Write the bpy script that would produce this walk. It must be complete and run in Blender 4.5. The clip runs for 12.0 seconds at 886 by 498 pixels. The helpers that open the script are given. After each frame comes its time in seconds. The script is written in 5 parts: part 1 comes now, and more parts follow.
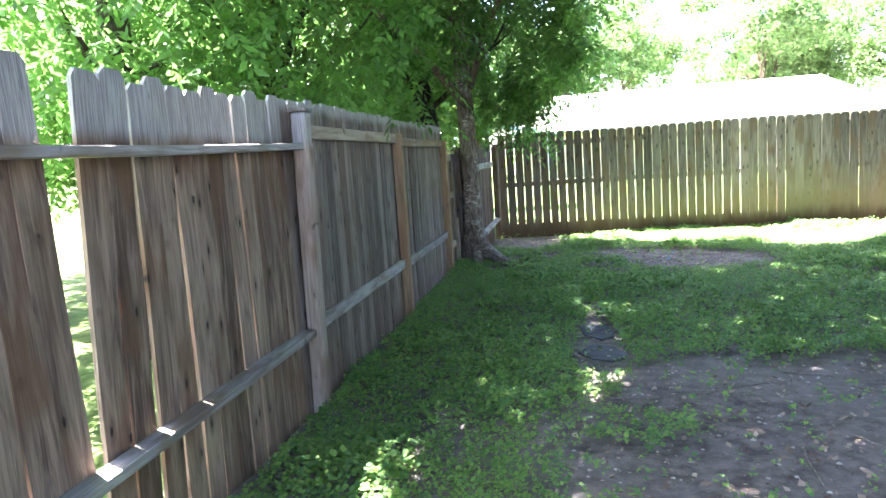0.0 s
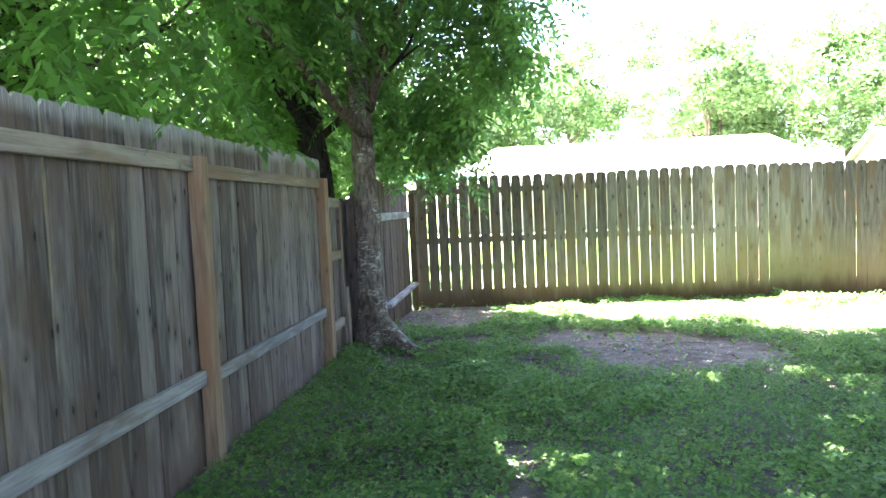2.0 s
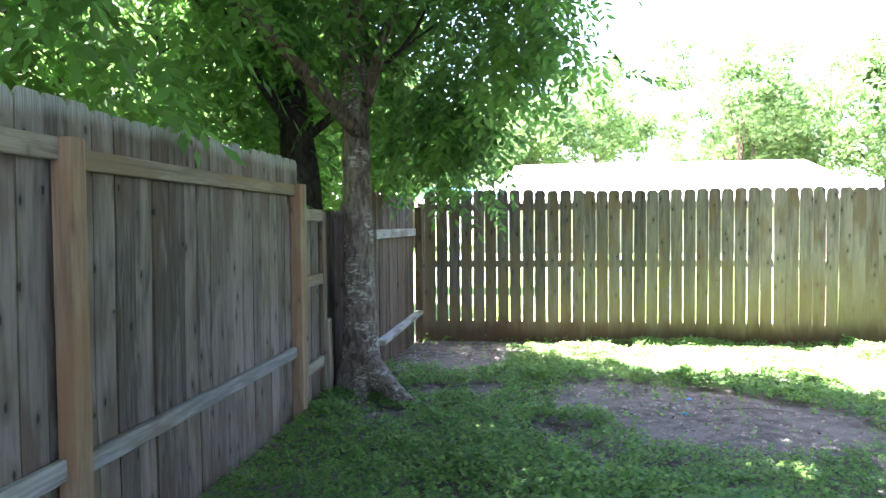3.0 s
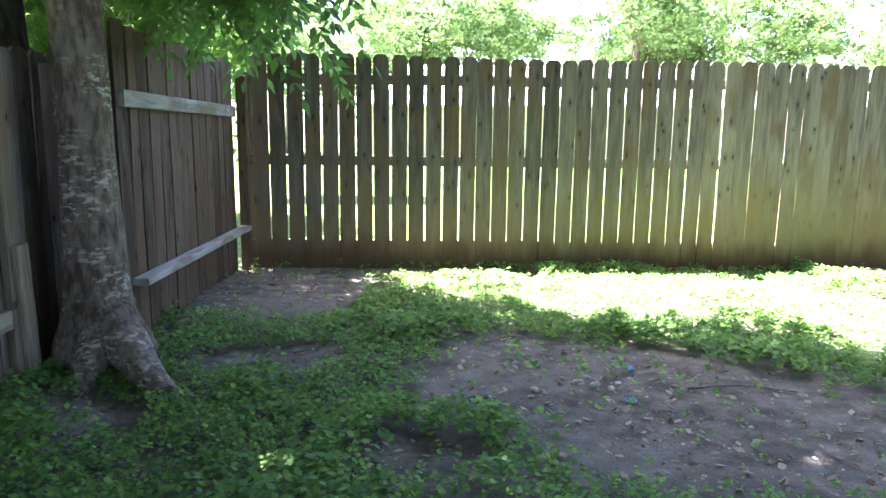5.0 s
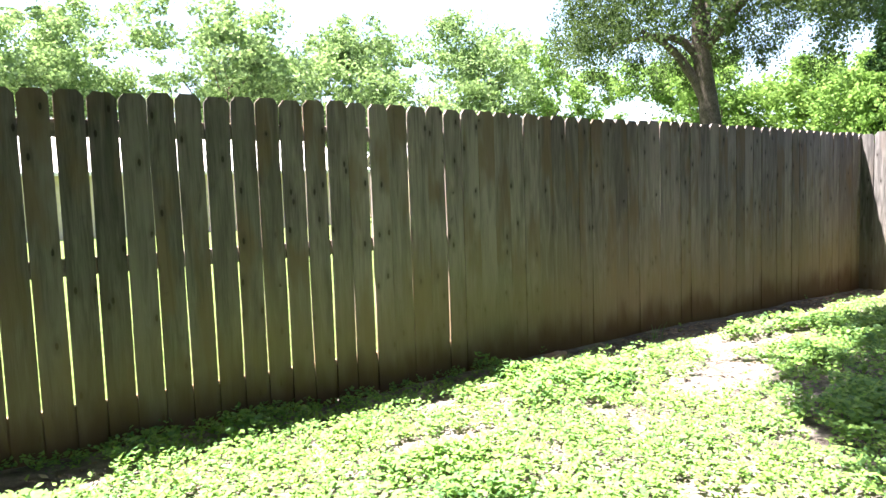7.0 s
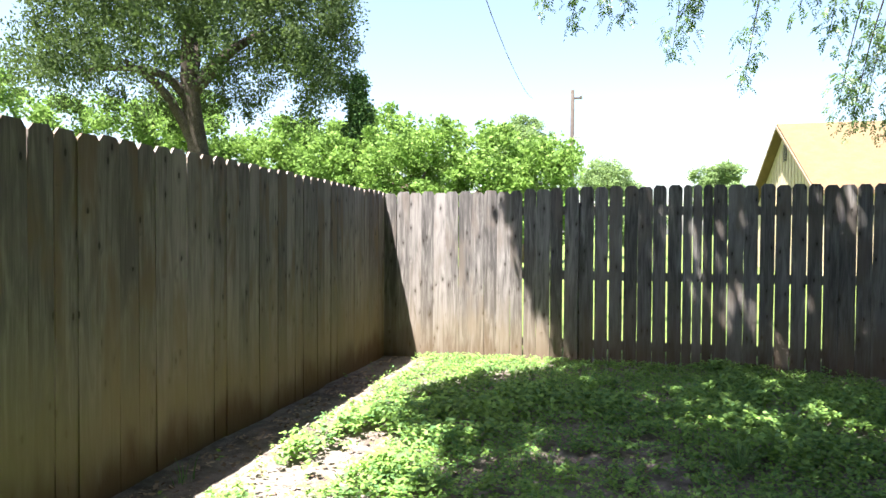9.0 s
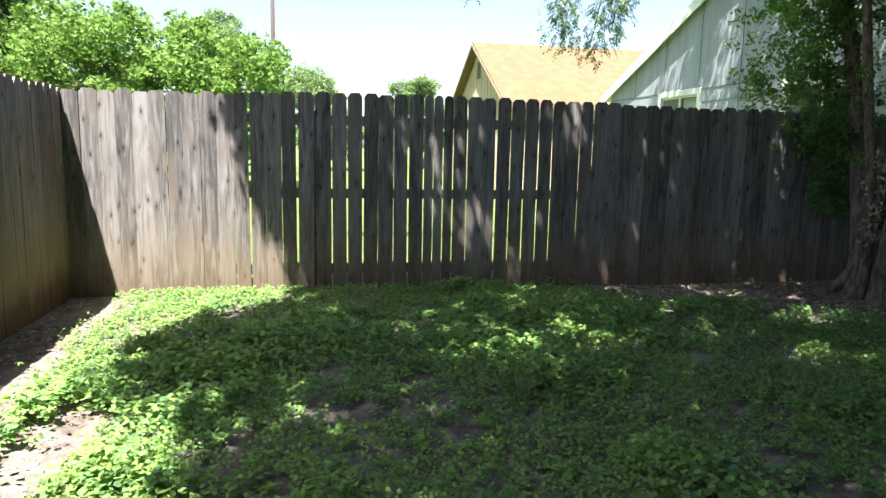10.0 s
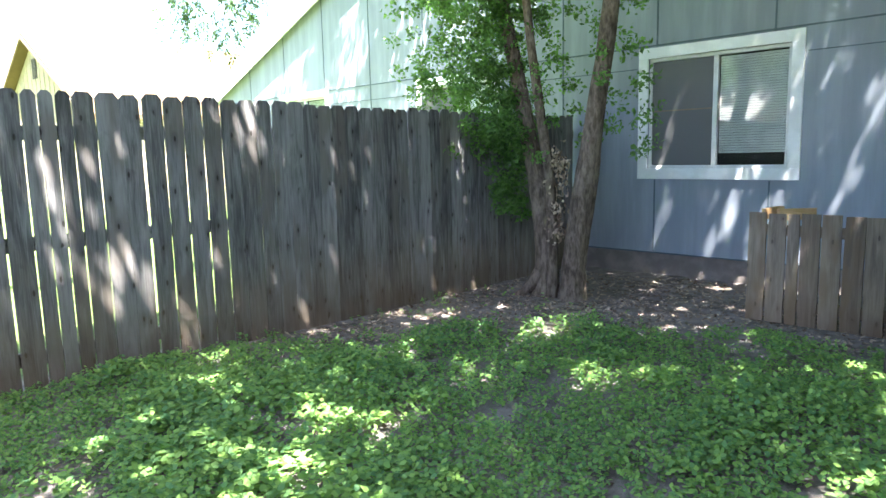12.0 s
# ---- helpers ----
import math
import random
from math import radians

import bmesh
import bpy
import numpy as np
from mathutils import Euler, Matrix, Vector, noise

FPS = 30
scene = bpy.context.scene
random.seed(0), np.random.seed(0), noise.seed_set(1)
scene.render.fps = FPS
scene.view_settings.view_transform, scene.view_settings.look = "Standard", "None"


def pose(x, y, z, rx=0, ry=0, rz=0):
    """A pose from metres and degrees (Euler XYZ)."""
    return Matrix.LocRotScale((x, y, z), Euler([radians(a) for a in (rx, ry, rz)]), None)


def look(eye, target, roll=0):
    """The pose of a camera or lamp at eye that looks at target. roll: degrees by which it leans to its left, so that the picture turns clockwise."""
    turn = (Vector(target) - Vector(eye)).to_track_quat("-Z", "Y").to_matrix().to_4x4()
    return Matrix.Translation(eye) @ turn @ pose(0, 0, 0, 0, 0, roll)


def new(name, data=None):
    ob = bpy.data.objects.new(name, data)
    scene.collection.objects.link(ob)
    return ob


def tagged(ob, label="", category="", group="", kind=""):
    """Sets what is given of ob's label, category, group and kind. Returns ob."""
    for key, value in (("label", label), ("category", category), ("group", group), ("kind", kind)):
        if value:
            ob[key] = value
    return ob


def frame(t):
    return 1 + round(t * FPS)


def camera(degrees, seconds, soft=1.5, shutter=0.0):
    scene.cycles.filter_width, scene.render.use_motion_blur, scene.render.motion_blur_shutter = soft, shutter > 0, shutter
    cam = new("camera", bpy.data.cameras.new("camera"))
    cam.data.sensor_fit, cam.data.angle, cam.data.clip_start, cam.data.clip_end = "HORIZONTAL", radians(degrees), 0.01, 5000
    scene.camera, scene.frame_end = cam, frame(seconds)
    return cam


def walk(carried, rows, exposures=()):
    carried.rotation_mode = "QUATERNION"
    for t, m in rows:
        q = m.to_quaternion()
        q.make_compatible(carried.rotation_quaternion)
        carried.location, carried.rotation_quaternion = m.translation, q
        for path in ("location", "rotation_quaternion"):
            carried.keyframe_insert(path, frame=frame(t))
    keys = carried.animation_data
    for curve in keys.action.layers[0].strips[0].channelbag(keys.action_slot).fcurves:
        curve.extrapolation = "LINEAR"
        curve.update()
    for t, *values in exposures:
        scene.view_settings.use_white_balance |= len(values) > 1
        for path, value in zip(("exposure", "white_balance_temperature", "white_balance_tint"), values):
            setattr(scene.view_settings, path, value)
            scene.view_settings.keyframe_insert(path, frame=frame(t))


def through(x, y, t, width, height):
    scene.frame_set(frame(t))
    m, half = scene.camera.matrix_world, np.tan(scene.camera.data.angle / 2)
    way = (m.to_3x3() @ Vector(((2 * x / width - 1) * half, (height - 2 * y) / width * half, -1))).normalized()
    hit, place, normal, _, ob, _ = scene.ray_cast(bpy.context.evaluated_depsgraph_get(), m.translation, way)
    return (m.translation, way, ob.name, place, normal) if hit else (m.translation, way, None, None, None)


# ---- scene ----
cam = camera(66.5, 12.0)
PATH = [
    (0, (1.559, -0.364, 1.505), (1.197, 1.586, 1.243), -4.0),
    (0.5, (1.571, 0.302, 1.489), (1.451, 2.274, 1.18), -4.7),
    (1, (1.646, 1.0, 1.455), (1.497, 2.976, 1.181), -4.1),
    (1.5, (1.703, 1.658, 1.458), (1.571, 3.643, 1.25), -1.9),
    (2, (1.757, 2.34, 1.422), (1.55, 4.326, 1.303), -2.6),
    (2.5, (1.694, 3.033, 1.445), (1.371, 5.004, 1.344), -1.8),
    (3, (1.739, 3.667, 1.435), (1.475, 5.648, 1.366), -0.5),
    (3.5, (1.748, 4.282, 1.45), (1.548, 6.262, 1.261), 0.7),
    (3.7, (1.745, 4.525, 1.436), (1.593, 6.505, 1.196), 0.9),
    (5.3, (2.009, 6.37, 1.14), (2.093, 8.34, 0.808), 0.2),
    (5.5, (2.067, 6.607, 1.127), (2.193, 8.585, 0.856), -0.1),
    (6, (2.186, 7.145, 1.16), (2.647, 9.08, 0.95), 1.2),
    (6.5, (2.276, 7.746, 1.139), (3.068, 9.573, 0.96), -2.0),
    (7, (2.497, 8.212, 1.258), (3.607, 9.868, 1.098), -2.0),
    (7.2, (2.59, 8.419, 1.239), (3.851, 9.966, 1.106), -1.7),
    (8.8, (3.686, 9.51, 1.377), (5.588, 10.126, 1.319), -0.0),
    (9, (3.867, 9.631, 1.351), (5.807, 10.113, 1.304), 0.3),
    (9.5, (4.275, 9.891, 1.322), (6.25, 10.077, 1.065), -0.3),
    (10, (4.632, 10.01, 1.362), (6.571, 9.622, 1.065), 1.2),
    (10.5, (5.089, 10.145, 1.356), (6.959, 9.48, 1.107), -0.0),
    (11, (5.506, 10.23, 1.344), (7.29, 9.361, 1.089), -0.1),
    (11.5, (5.928, 10.222, 1.353), (7.546, 9.079, 1.08), 0.3),
    (12, (6.371, 10.099, 1.407), (7.763, 8.691, 1.126), -1.4),
]
SKY, SUN = 0.062, 5.0
EXPOSURES = [(0.0, 4.82, 6050, 21), (2.0, 4.98, 6050, 21), (3.0, 4.83, 6050, 21), (3.7, 4.55, 6050, 21), (5.5, 4.3, 6200, 19), (6.5, 3.4, 6500, 18), (9.0, 2.75, 6650, 14), (9.8, 2.5, 6600, 13), (10.5, 2.9, 6450, 12), (11.0, 3.35, 6400, 12), (12.0, 4.25, 6250, 12)]
walk(cam, [(t, look(eye, target, roll)) for t, eye, target, roll in PATH], EXPOSURES)

# ---- world and sun ----
SUN_WAY = Vector((-0.35, 0.22, 1.0)).normalized()      # towards the sun
world = bpy.data.worlds.new("sky")
scene.world = world
world.use_nodes = True
wn = world.node_tree
wn.nodes.clear()
sky = wn.nodes.new("ShaderNodeTexSky")
sky.sky_type = "NISHITA"
sky.sun_disc = False
sky.sun_elevation = math.asin(SUN_WAY.z)
sky.sun_rotation = math.atan2(SUN_WAY.x, SUN_WAY.y)
sky.dust_density = 2.0
sky.air_density = 1.0
wb = wn.nodes.new("ShaderNodeBackground")
wb.inputs[1].default_value = SKY
wo = wn.nodes.new("ShaderNodeOutputWorld")
wn.links.new(sky.outputs[0], wb.inputs[0])
wn.links.new(wb.outputs[0], wo.inputs[0])
lamp = bpy.data.lights.new("sun", "SUN")
lamp.energy, lamp.angle, lamp.color = SUN, radians(0.55), (1.0, 0.96, 0.88)
sun = new("sun", lamp)
sun.rotation_euler = SUN_WAY.to_track_quat("Z", "Y").to_euler()


# ---- materials ----
class Nodes:
    """A small help to write node trees."""

    def __init__(self, name):
        self.mat = bpy.data.materials.new(name)
        self.mat.use_nodes = True
        self.t = self.mat.node_tree
        self.t.nodes.clear()
        self.out = self.t.nodes.new("ShaderNodeOutputMaterial")
        self.bsdf = self.t.nodes.new("ShaderNodeBsdfPrincipled")
        self.t.links.new(self.bsdf.outputs[0], self.out.inputs[0])

    def put(self, socket, v):
        if hasattr(v, "is_output"):
            self.t.links.new(v, socket)
        elif isinstance(v, (tuple, list)) and len(v) == 3 and socket.type == "RGBA":
            socket.default_value = (*v, 1)
        else:
            socket.default_value = v

    def coord(self, kind="Object"):
        return self.t.nodes.new("ShaderNodeTexCoord").outputs[kind]

    def world(self):
        return self.t.nodes.new("ShaderNodeNewGeometry").outputs["Position"]

    def island(self):
        return self.t.nodes.new("ShaderNodeNewGeometry").outputs["Random Per Island"]

    def rand(self):
        return self.t.nodes.new("ShaderNodeObjectInfo").outputs["Random"]

    def math(self, op, a, b=0.0, clamp=False):
        n = self.t.nodes.new("ShaderNodeMath")
        n.operation, n.use_clamp = op, clamp
        self.put(n.inputs[0], a)
        self.put(n.inputs[1], b)
        return n.outputs[0]

    def vmath(self, op, a, b=(0, 0, 0)):
        n = self.t.nodes.new("ShaderNodeVectorMath")
        n.operation = op
        self.put(n.inputs[0], a)
        self.put(n.inputs[1], b)
        return n.outputs[0]

    def combine(self, x, y, z):
        n = self.t.nodes.new("ShaderNodeCombineXYZ")
        for i, v in enumerate((x, y, z)):
            self.put(n.inputs[i], v)
        return n.outputs[0]

    def split(self, v):
        n = self.t.nodes.new("ShaderNodeSeparateXYZ")
        self.put(n.inputs[0], v)
        return n.outputs

    def noise(self, v, scale, detail=3.0, rough=0.55, distort=0.0):
        n = self.t.nodes.new("ShaderNodeTexNoise")
        self.put(n.inputs["Vector"], v)
        n.inputs["Scale"].default_value = scale
        n.inputs["Detail"].default_value = detail
        n.inputs["Roughness"].default_value = rough
        n.inputs["Distortion"].default_value = distort
        return n.outputs["Fac"]

    def cells(self, v, scale, feature="F1", out="Distance", dims="3D"):
        n = self.t.nodes.new("ShaderNodeTexVoronoi")
        n.voronoi_dimensions = dims
        n.feature = feature
        self.put(n.inputs["Vector"], v)
        n.inputs["Scale"].default_value = scale
        return n.outputs[out]

    def ramp(self, f, a, b, lo=0.0, hi=1.0):
        n = self.t.nodes.new("ShaderNodeMapRange")
        n.interpolation_type = "SMOOTHSTEP"
        self.put(n.inputs[0], f)
        for i, v in enumerate((a, b, lo, hi)):
            n.inputs[i + 1].default_value = v
        return n.outputs[0]

    def mix(self, f, a, b, kind="MIX"):
        n = self.t.nodes.new("ShaderNodeMix")
        n.data_type, n.blend_type = "RGBA", kind
        self.put(n.inputs[0], f)
        self.put(n.inputs[6], a)
        self.put(n.inputs[7], b)
        return n.outputs[2]

    def bump(self, h, strength=0.3, dist=0.01):
        n = self.t.nodes.new("ShaderNodeBump")
        n.inputs["Strength"].default_value = strength
        n.inputs["Distance"].default_value = dist
        self.put(n.inputs["Height"], h)
        self.t.links.new(n.outputs[0], self.bsdf.inputs["Normal"])

    def done(self, colour, rough=0.8, metal=0.0, spec=0.35):
        self.put(self.bsdf.inputs["Base Color"], colour)
        self.put(self.bsdf.inputs["Roughness"], rough)
        self.put(self.bsdf.inputs["Metallic"], metal)
        self.bsdf.inputs["Specular IOR Level"].default_value = spec
        return self.mat


def wood(name, dark, light, soil=0.0, moss=0.0, knots=0.95, warm=(0.16, 0.105, 0.065), silver=0.0):
    """Weathered softwood whose grain runs along the piece's own z; soil and moss are stains near the ground."""
    n = Nodes(name)
    p = n.coord()
    r = n.rand()
    shift = n.vmath("ADD", p, n.combine(n.math("MULTIPLY", r, 37.0), n.math("MULTIPLY", r, 11.0), n.math("MULTIPLY", r, 53.0)))
    fine = n.noise(n.vmath("MULTIPLY", shift, (1, 1, 0.035)), 150, 4, 0.65)
    broad = n.noise(n.vmath("MULTIPLY", shift, (1, 1, 0.10)), 22, 4, 0.6, 0.8)
    blot = n.noise(n.vmath("MULTIPLY", shift, (1, 1, 0.3)), 5, 3)
    f = n.math("ADD", n.math("MULTIPLY", fine, 0.34), n.math("ADD", n.math("MULTIPLY", broad, 0.61), n.math("MULTIPLY", n.math("SUBTRACT", r, 0.5), 0.22)))
    col = n.mix(n.ramp(f, 0.28, 0.68), dark, light)
    col = n.mix(n.ramp(blot, 0.48, 0.64, 0, 0.70), col, warm)
    sx, sy, sz = n.split(shift)
    knot = n.cells(n.combine(n.math("ADD", sx, n.math("MULTIPLY", r, 91.0)), n.math("MULTIPLY", sz, 0.40), 0.0), 7.5, dims="2D")
    some = n.ramp(n.noise(shift, 4.0, 1), 0.44, 0.48)
    kf = n.math("MULTIPLY", n.math("MULTIPLY", n.ramp(knot, 0.075, 0.04, 0, 1), some), knots)
    halo = n.math("MULTIPLY", n.ramp(knot, 0.24, 0.07, 0, 0.45 * knots), some)
    col = n.mix(halo, col, tuple(c * 0.55 for c in dark))
    col = n.mix(kf, col, (0.018, 0.012, 0.009))
    streak = n.ramp(n.noise(n.vmath("MULTIPLY", shift, (1, 1, 0.02)), 38, 2), 0.62, 0.76, 0, 0.42)
    col = n.mix(streak, col, tuple(c * 0.45 for c in dark))
    z = n.split(n.world())[2]
    wob = n.math("MULTIPLY", n.math("SUBTRACT", n.noise(n.vmath("MULTIPLY", n.world(), (1, 1, 0.25)), 5, 3), 0.5), 0.55)
    zz = n.math("ADD", z, wob)
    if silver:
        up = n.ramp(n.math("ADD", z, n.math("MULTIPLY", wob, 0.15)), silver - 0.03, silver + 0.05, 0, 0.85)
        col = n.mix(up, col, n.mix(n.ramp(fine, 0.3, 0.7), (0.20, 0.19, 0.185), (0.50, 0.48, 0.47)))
    if moss:
        band = n.math("MULTIPLY", n.ramp(zz, 1.15, 0.45), moss)
        col = n.mix(band, col, (0.255, 0.190, 0.115))
    if soil:
        col = n.mix(n.math("MULTIPLY", n.ramp(zz, 0.62, 0.30), 0.42 * soil), col, (0.24, 0.17, 0.085))
        col = n.mix(n.math("MULTIPLY", n.ramp(zz, 0.32, 0.04), 0.75 * soil), col, (0.105, 0.058, 0.030))
    n.bump(n.math("SUBTRACT", n.math("ADD", fine, n.math("MULTIPLY", broad, 0.6)), n.math("MULTIPLY", kf, 1.2)), 0.55, 0.004)
    return n.done(col, n.ramp(fine, 0.3, 0.7, 0.72, 0.92), spec=0.25)


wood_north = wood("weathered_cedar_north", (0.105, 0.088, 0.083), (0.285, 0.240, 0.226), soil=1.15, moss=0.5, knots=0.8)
# darker copy of the north wood, for the boards west of x = 3.85
wood_north_dark = wood("weathered_cedar_north_darker", (0.070, 0.061, 0.058), (0.205, 0.176, 0.165), soil=1.0, moss=0.25, knots=0.8)
wood_east = wood("weathered_cedar_east", (0.060, 0.057, 0.058), (0.262, 0.250, 0.248), soil=0.5, moss=0.12, knots=0.8, warm=(0.150, 0.128, 0.115))
wood_west = wood("weathered_cedar_west", (0.074, 0.057, 0.048), (0.275, 0.226, 0.199), soil=0.3, knots=0.8, warm=(0.130, 0.085, 0.060), silver=1.86)
wood_west_near = wood("brown_streaked_board", (0.070, 0.042, 0.030), (0.38, 0.275, 0.205), soil=0.3, warm=(0.150, 0.075, 0.042), silver=1.66)
wood_grey = wood("silvered_board", (0.19, 0.175, 0.165), (0.46, 0.43, 0.41), knots=0.3)
wood_rail = wood("weathered_rail", (0.19, 0.145, 0.105), (0.42, 0.35, 0.28), knots=0.5, warm=(0.24, 0.16, 0.09))
wood_post_old = wood("sun_bleached_post", (0.17, 0.125, 0.095), (0.40, 0.325, 0.265), knots=0.5, warm=(0.15, 0.085, 0.05), silver=1.62)
wood_post = wood("newer_post", (0.20, 0.125, 0.075), (0.38, 0.26, 0.165), knots=0.4, warm=(0.30, 0.17, 0.09))
wood_dark = wood("dark_brown_board", (0.045, 0.029, 0.022), (0.165, 0.115, 0.088), soil=0.2, warm=(0.13, 0.07, 0.045))
wood_small = wood("low_fence_board", (0.11, 0.083, 0.065), (0.27, 0.21, 0.165), soil=0.5, knots=0.5)
# orange of sunlight on the rail ends is put into this light wood's colour
wood_sunlit = wood("sunlit_light_wood", (0.36, 0.22, 0.10), (0.56, 0.37, 0.19), knots=0.3)


def leaf(name, dark, light, shine=0.45, through=0.5, glow=(0.20, 0.32, 0.07)):
    """Leaves that pass some light."""
    n = Nodes(name)
    r = n.island()
    big = n.noise(n.world(), 1.3, 2)
    f = n.math("ADD", n.math("MULTIPLY", r, 0.65), n.math("MULTIPLY", big, 0.5))
    col = n.mix(n.ramp(f, 0.15, 0.95), dark, light)
    n.done(col, shine, spec=0.4 if shine < 0.5 else 0.15)
    tr = n.t.nodes.new("ShaderNodeBsdfTranslucent")
    n.put(tr.inputs[0], n.mix(0.35, col, glow))
    mx = n.t.nodes.new("ShaderNodeMixShader")
    mx.inputs[0].default_value = through
    n.t.links.new(n.bsdf.outputs[0], mx.inputs[1])
    n.t.links.new(tr.outputs[0], mx.inputs[2])
    n.t.links.new(mx.outputs[0], n.out.inputs[0])
    return n.mat


leaf_near = leaf("pinnate_leaf", (0.062, 0.155, 0.045), (0.16, 0.34, 0.085), through=0.68)
leaf_canopy = leaf("canopy_leaf", (0.030, 0.080, 0.018), (0.070, 0.160, 0.035), through=0.35)
# brighter copy of the canopy leaf, lets more light onto the west ground
leaf_canopy_brighter = leaf("canopy_leaf_brighter", (0.050, 0.120, 0.025), (0.110, 0.230, 0.050), through=0.5)
# haze and glare over the far trees is put into this paler colour
leaf_far_hazed = leaf("far_leaf_hazed", (0.12, 0.19, 0.085), (0.25, 0.36, 0.15), 0.6, 0.45)
leaf_oak = leaf("oak_leaf", (0.022, 0.040, 0.017), (0.065, 0.095, 0.040), 0.9, 0.3)
# also lightened for haze; some hedge trees take it to look sunlit
leaf_bush = leaf("bush_leaf", (0.080, 0.155, 0.035), (0.190, 0.320, 0.075), 0.6, 0.4)
leaf_juniper = leaf("juniper_leaf", (0.020, 0.050, 0.018), (0.050, 0.110, 0.030), 0.6, 0.2)
leaf_ivy = leaf("ivy_leaf", (0.050, 0.125, 0.030), (0.15, 0.31, 0.06), 0.4, 0.5)
leaf_weed = leaf("weed_leaf", (0.100, 0.215, 0.092), (0.275, 0.440, 0.110), 0.6, 0.40, (0.27, 0.44, 0.07))
leaf_spray = leaf("spray_leaf", (0.040, 0.085, 0.035), (0.095, 0.175, 0.070), through=0.45)
leaf_grass = leaf("grass_blade", (0.11, 0.21, 0.09), (0.22, 0.36, 0.15), 0.6, 0.35)


def litter_mat():
    n = Nodes("dry_leaf")
    r = n.island()
    col = n.mix(r, (0.10, 0.060, 0.040), (0.46, 0.36, 0.27))
    return n.done(col, 0.85)


dry_leaf = litter_mat()


def bark(name, dark, light, patch=0.0):
    n = Nodes(name)
    p = n.coord()
    a = n.noise(n.vmath("MULTIPLY", p, (1, 1, 0.35)), 26, 5, 0.65)
    b = n.noise(p, 3.0, 3)
    col = n.mix(n.ramp(n.math("ADD", n.math("MULTIPLY", a, 0.7), n.math("MULTIPLY", b, 0.3)), 0.35, 0.65), dark, light)
    if patch:
        x, y, z = n.split(p)
        ring = n.noise(n.vmath("MULTIPLY", p, (1, 1, 2.6)), 20, 3, 0.6)
        where = n.noise(n.vmath("MULTIPLY", p, (1, 1, 1.2)), 5, 2)
        m = n.math("MULTIPLY", n.ramp(ring, 0.50, 0.62), n.ramp(where, 0.46, 0.60))
        col = n.mix(n.math("MULTIPLY", m, patch), col, (0.46, 0.43, 0.39))
    n.bump(n.math("ADD", a, n.cells(n.vmath("MULTIPLY", p, (1, 1, 0.4)), 30)), 0.8, 0.012)
    return n.done(col, 0.88, spec=0.2)


bark_near = bark("patchy_bark", (0.070, 0.052, 0.042), (0.24, 0.195, 0.16), 0.9)
bark_dark = bark("dark_bark", (0.022, 0.018, 0.015), (0.075, 0.062, 0.052))
bark_brown = bark("brown_bark", (0.06, 0.043, 0.032), (0.20, 0.155, 0.12))


def ground_mat():
    n = Nodes("yard_soil")
    p = n.world()
    fine = n.noise(p, 90, 5, 0.7)
    mid = n.noise(p, 9, 4, 0.6)
    big = n.noise(p, 1.1, 3)
    col = n.mix(n.ramp(mid, 0.3, 0.7), (0.110, 0.092, 0.082), (0.255, 0.222, 0.202))
    col = n.mix(n.ramp(big, 0.42, 0.65, 0, 0.5), col, (0.29, 0.258, 0.234))
    col = n.mix(n.ramp(fine, 0.58, 0.75, 0, 0.7), col, (0.40, 0.35, 0.30))
    col = n.mix(n.ramp(fine, 0.42, 0.28, 0, 0.7), col, (0.060, 0.044, 0.034))
    x, y, z = n.split(p)
    away = n.math("MAXIMUM", n.math("SUBTRACT", y, 12.2), n.math("SUBTRACT", x, 11.2))
    west = n.math("SUBTRACT", -0.2, x)
    grass = n.mix(n.ramp(n.noise(p, 6, 5, 0.7), 0.3, 0.7), (0.055, 0.095, 0.022), (0.15, 0.20, 0.06))
    col = n.mix(n.ramp(n.math("MAXIMUM", away, west), 0.0, 0.3), col, grass)
    n.bump(n.math("ADD", fine, n.math("MULTIPLY", mid, 1.5)), 0.9, 0.02)
    return n.done(col, 0.95, spec=0.15)


soil = ground_mat()


def plain(name, colour, rough=0.6, vary=0.15, scale=8.0, metal=0.0, bump=0.1, spec=0.4):
    n = Nodes(name)
    p = n.world()
    f = n.noise(p, scale, 4)
    g = n.noise(p, scale * 9, 3)
    col = n.mix(n.ramp(f, 0.35, 0.7, 0, 1), tuple(c * (1 - vary) for c in colour), tuple(min(1, c * (1 + vary * 0.5)) for c in colour))
    n.bump(g, bump, 0.004)
    return n.done(col, n.ramp(g, 0.3, 0.7, rough * 0.9, min(1, rough * 1.1)), metal, spec)


def siding_mat():
    n = Nodes("painted_siding")
    p = n.world()
    streak = n.noise(n.vmath("MULTIPLY", p, (1, 1, 0.12)), 7, 4)
    fine = n.noise(n.vmath("MULTIPLY", p, (1, 1, 0.06)), 120, 4)
    col = n.mix(n.ramp(streak, 0.35, 0.7), (0.225, 0.250, 0.292), (0.280, 0.312, 0.360))
    n.bump(fine, 0.35, 0.003)
    return n.done(col, 0.62, spec=0.3)


siding = siding_mat()
groove_paint = plain("joint_shadow_paint", (0.10, 0.13, 0.155), 0.8)
skirt = plain("painted_footing", (0.22, 0.185, 0.165), 0.85, 0.25, 5, bump=0.4)
white_trim = plain("white_trim", (0.74, 0.75, 0.75), 0.5, 0.10, 6)
vinyl = plain("window_vinyl", (0.62, 0.63, 0.62), 0.4, 0.08, 12)
stone = plain("pale_stone", (0.50, 0.46, 0.40), 0.9, 0.35, 20, bump=0.6)
slate = plain("damp_flagstone", (0.075, 0.078, 0.088), 0.8, 0.3, 14, bump=0.5)
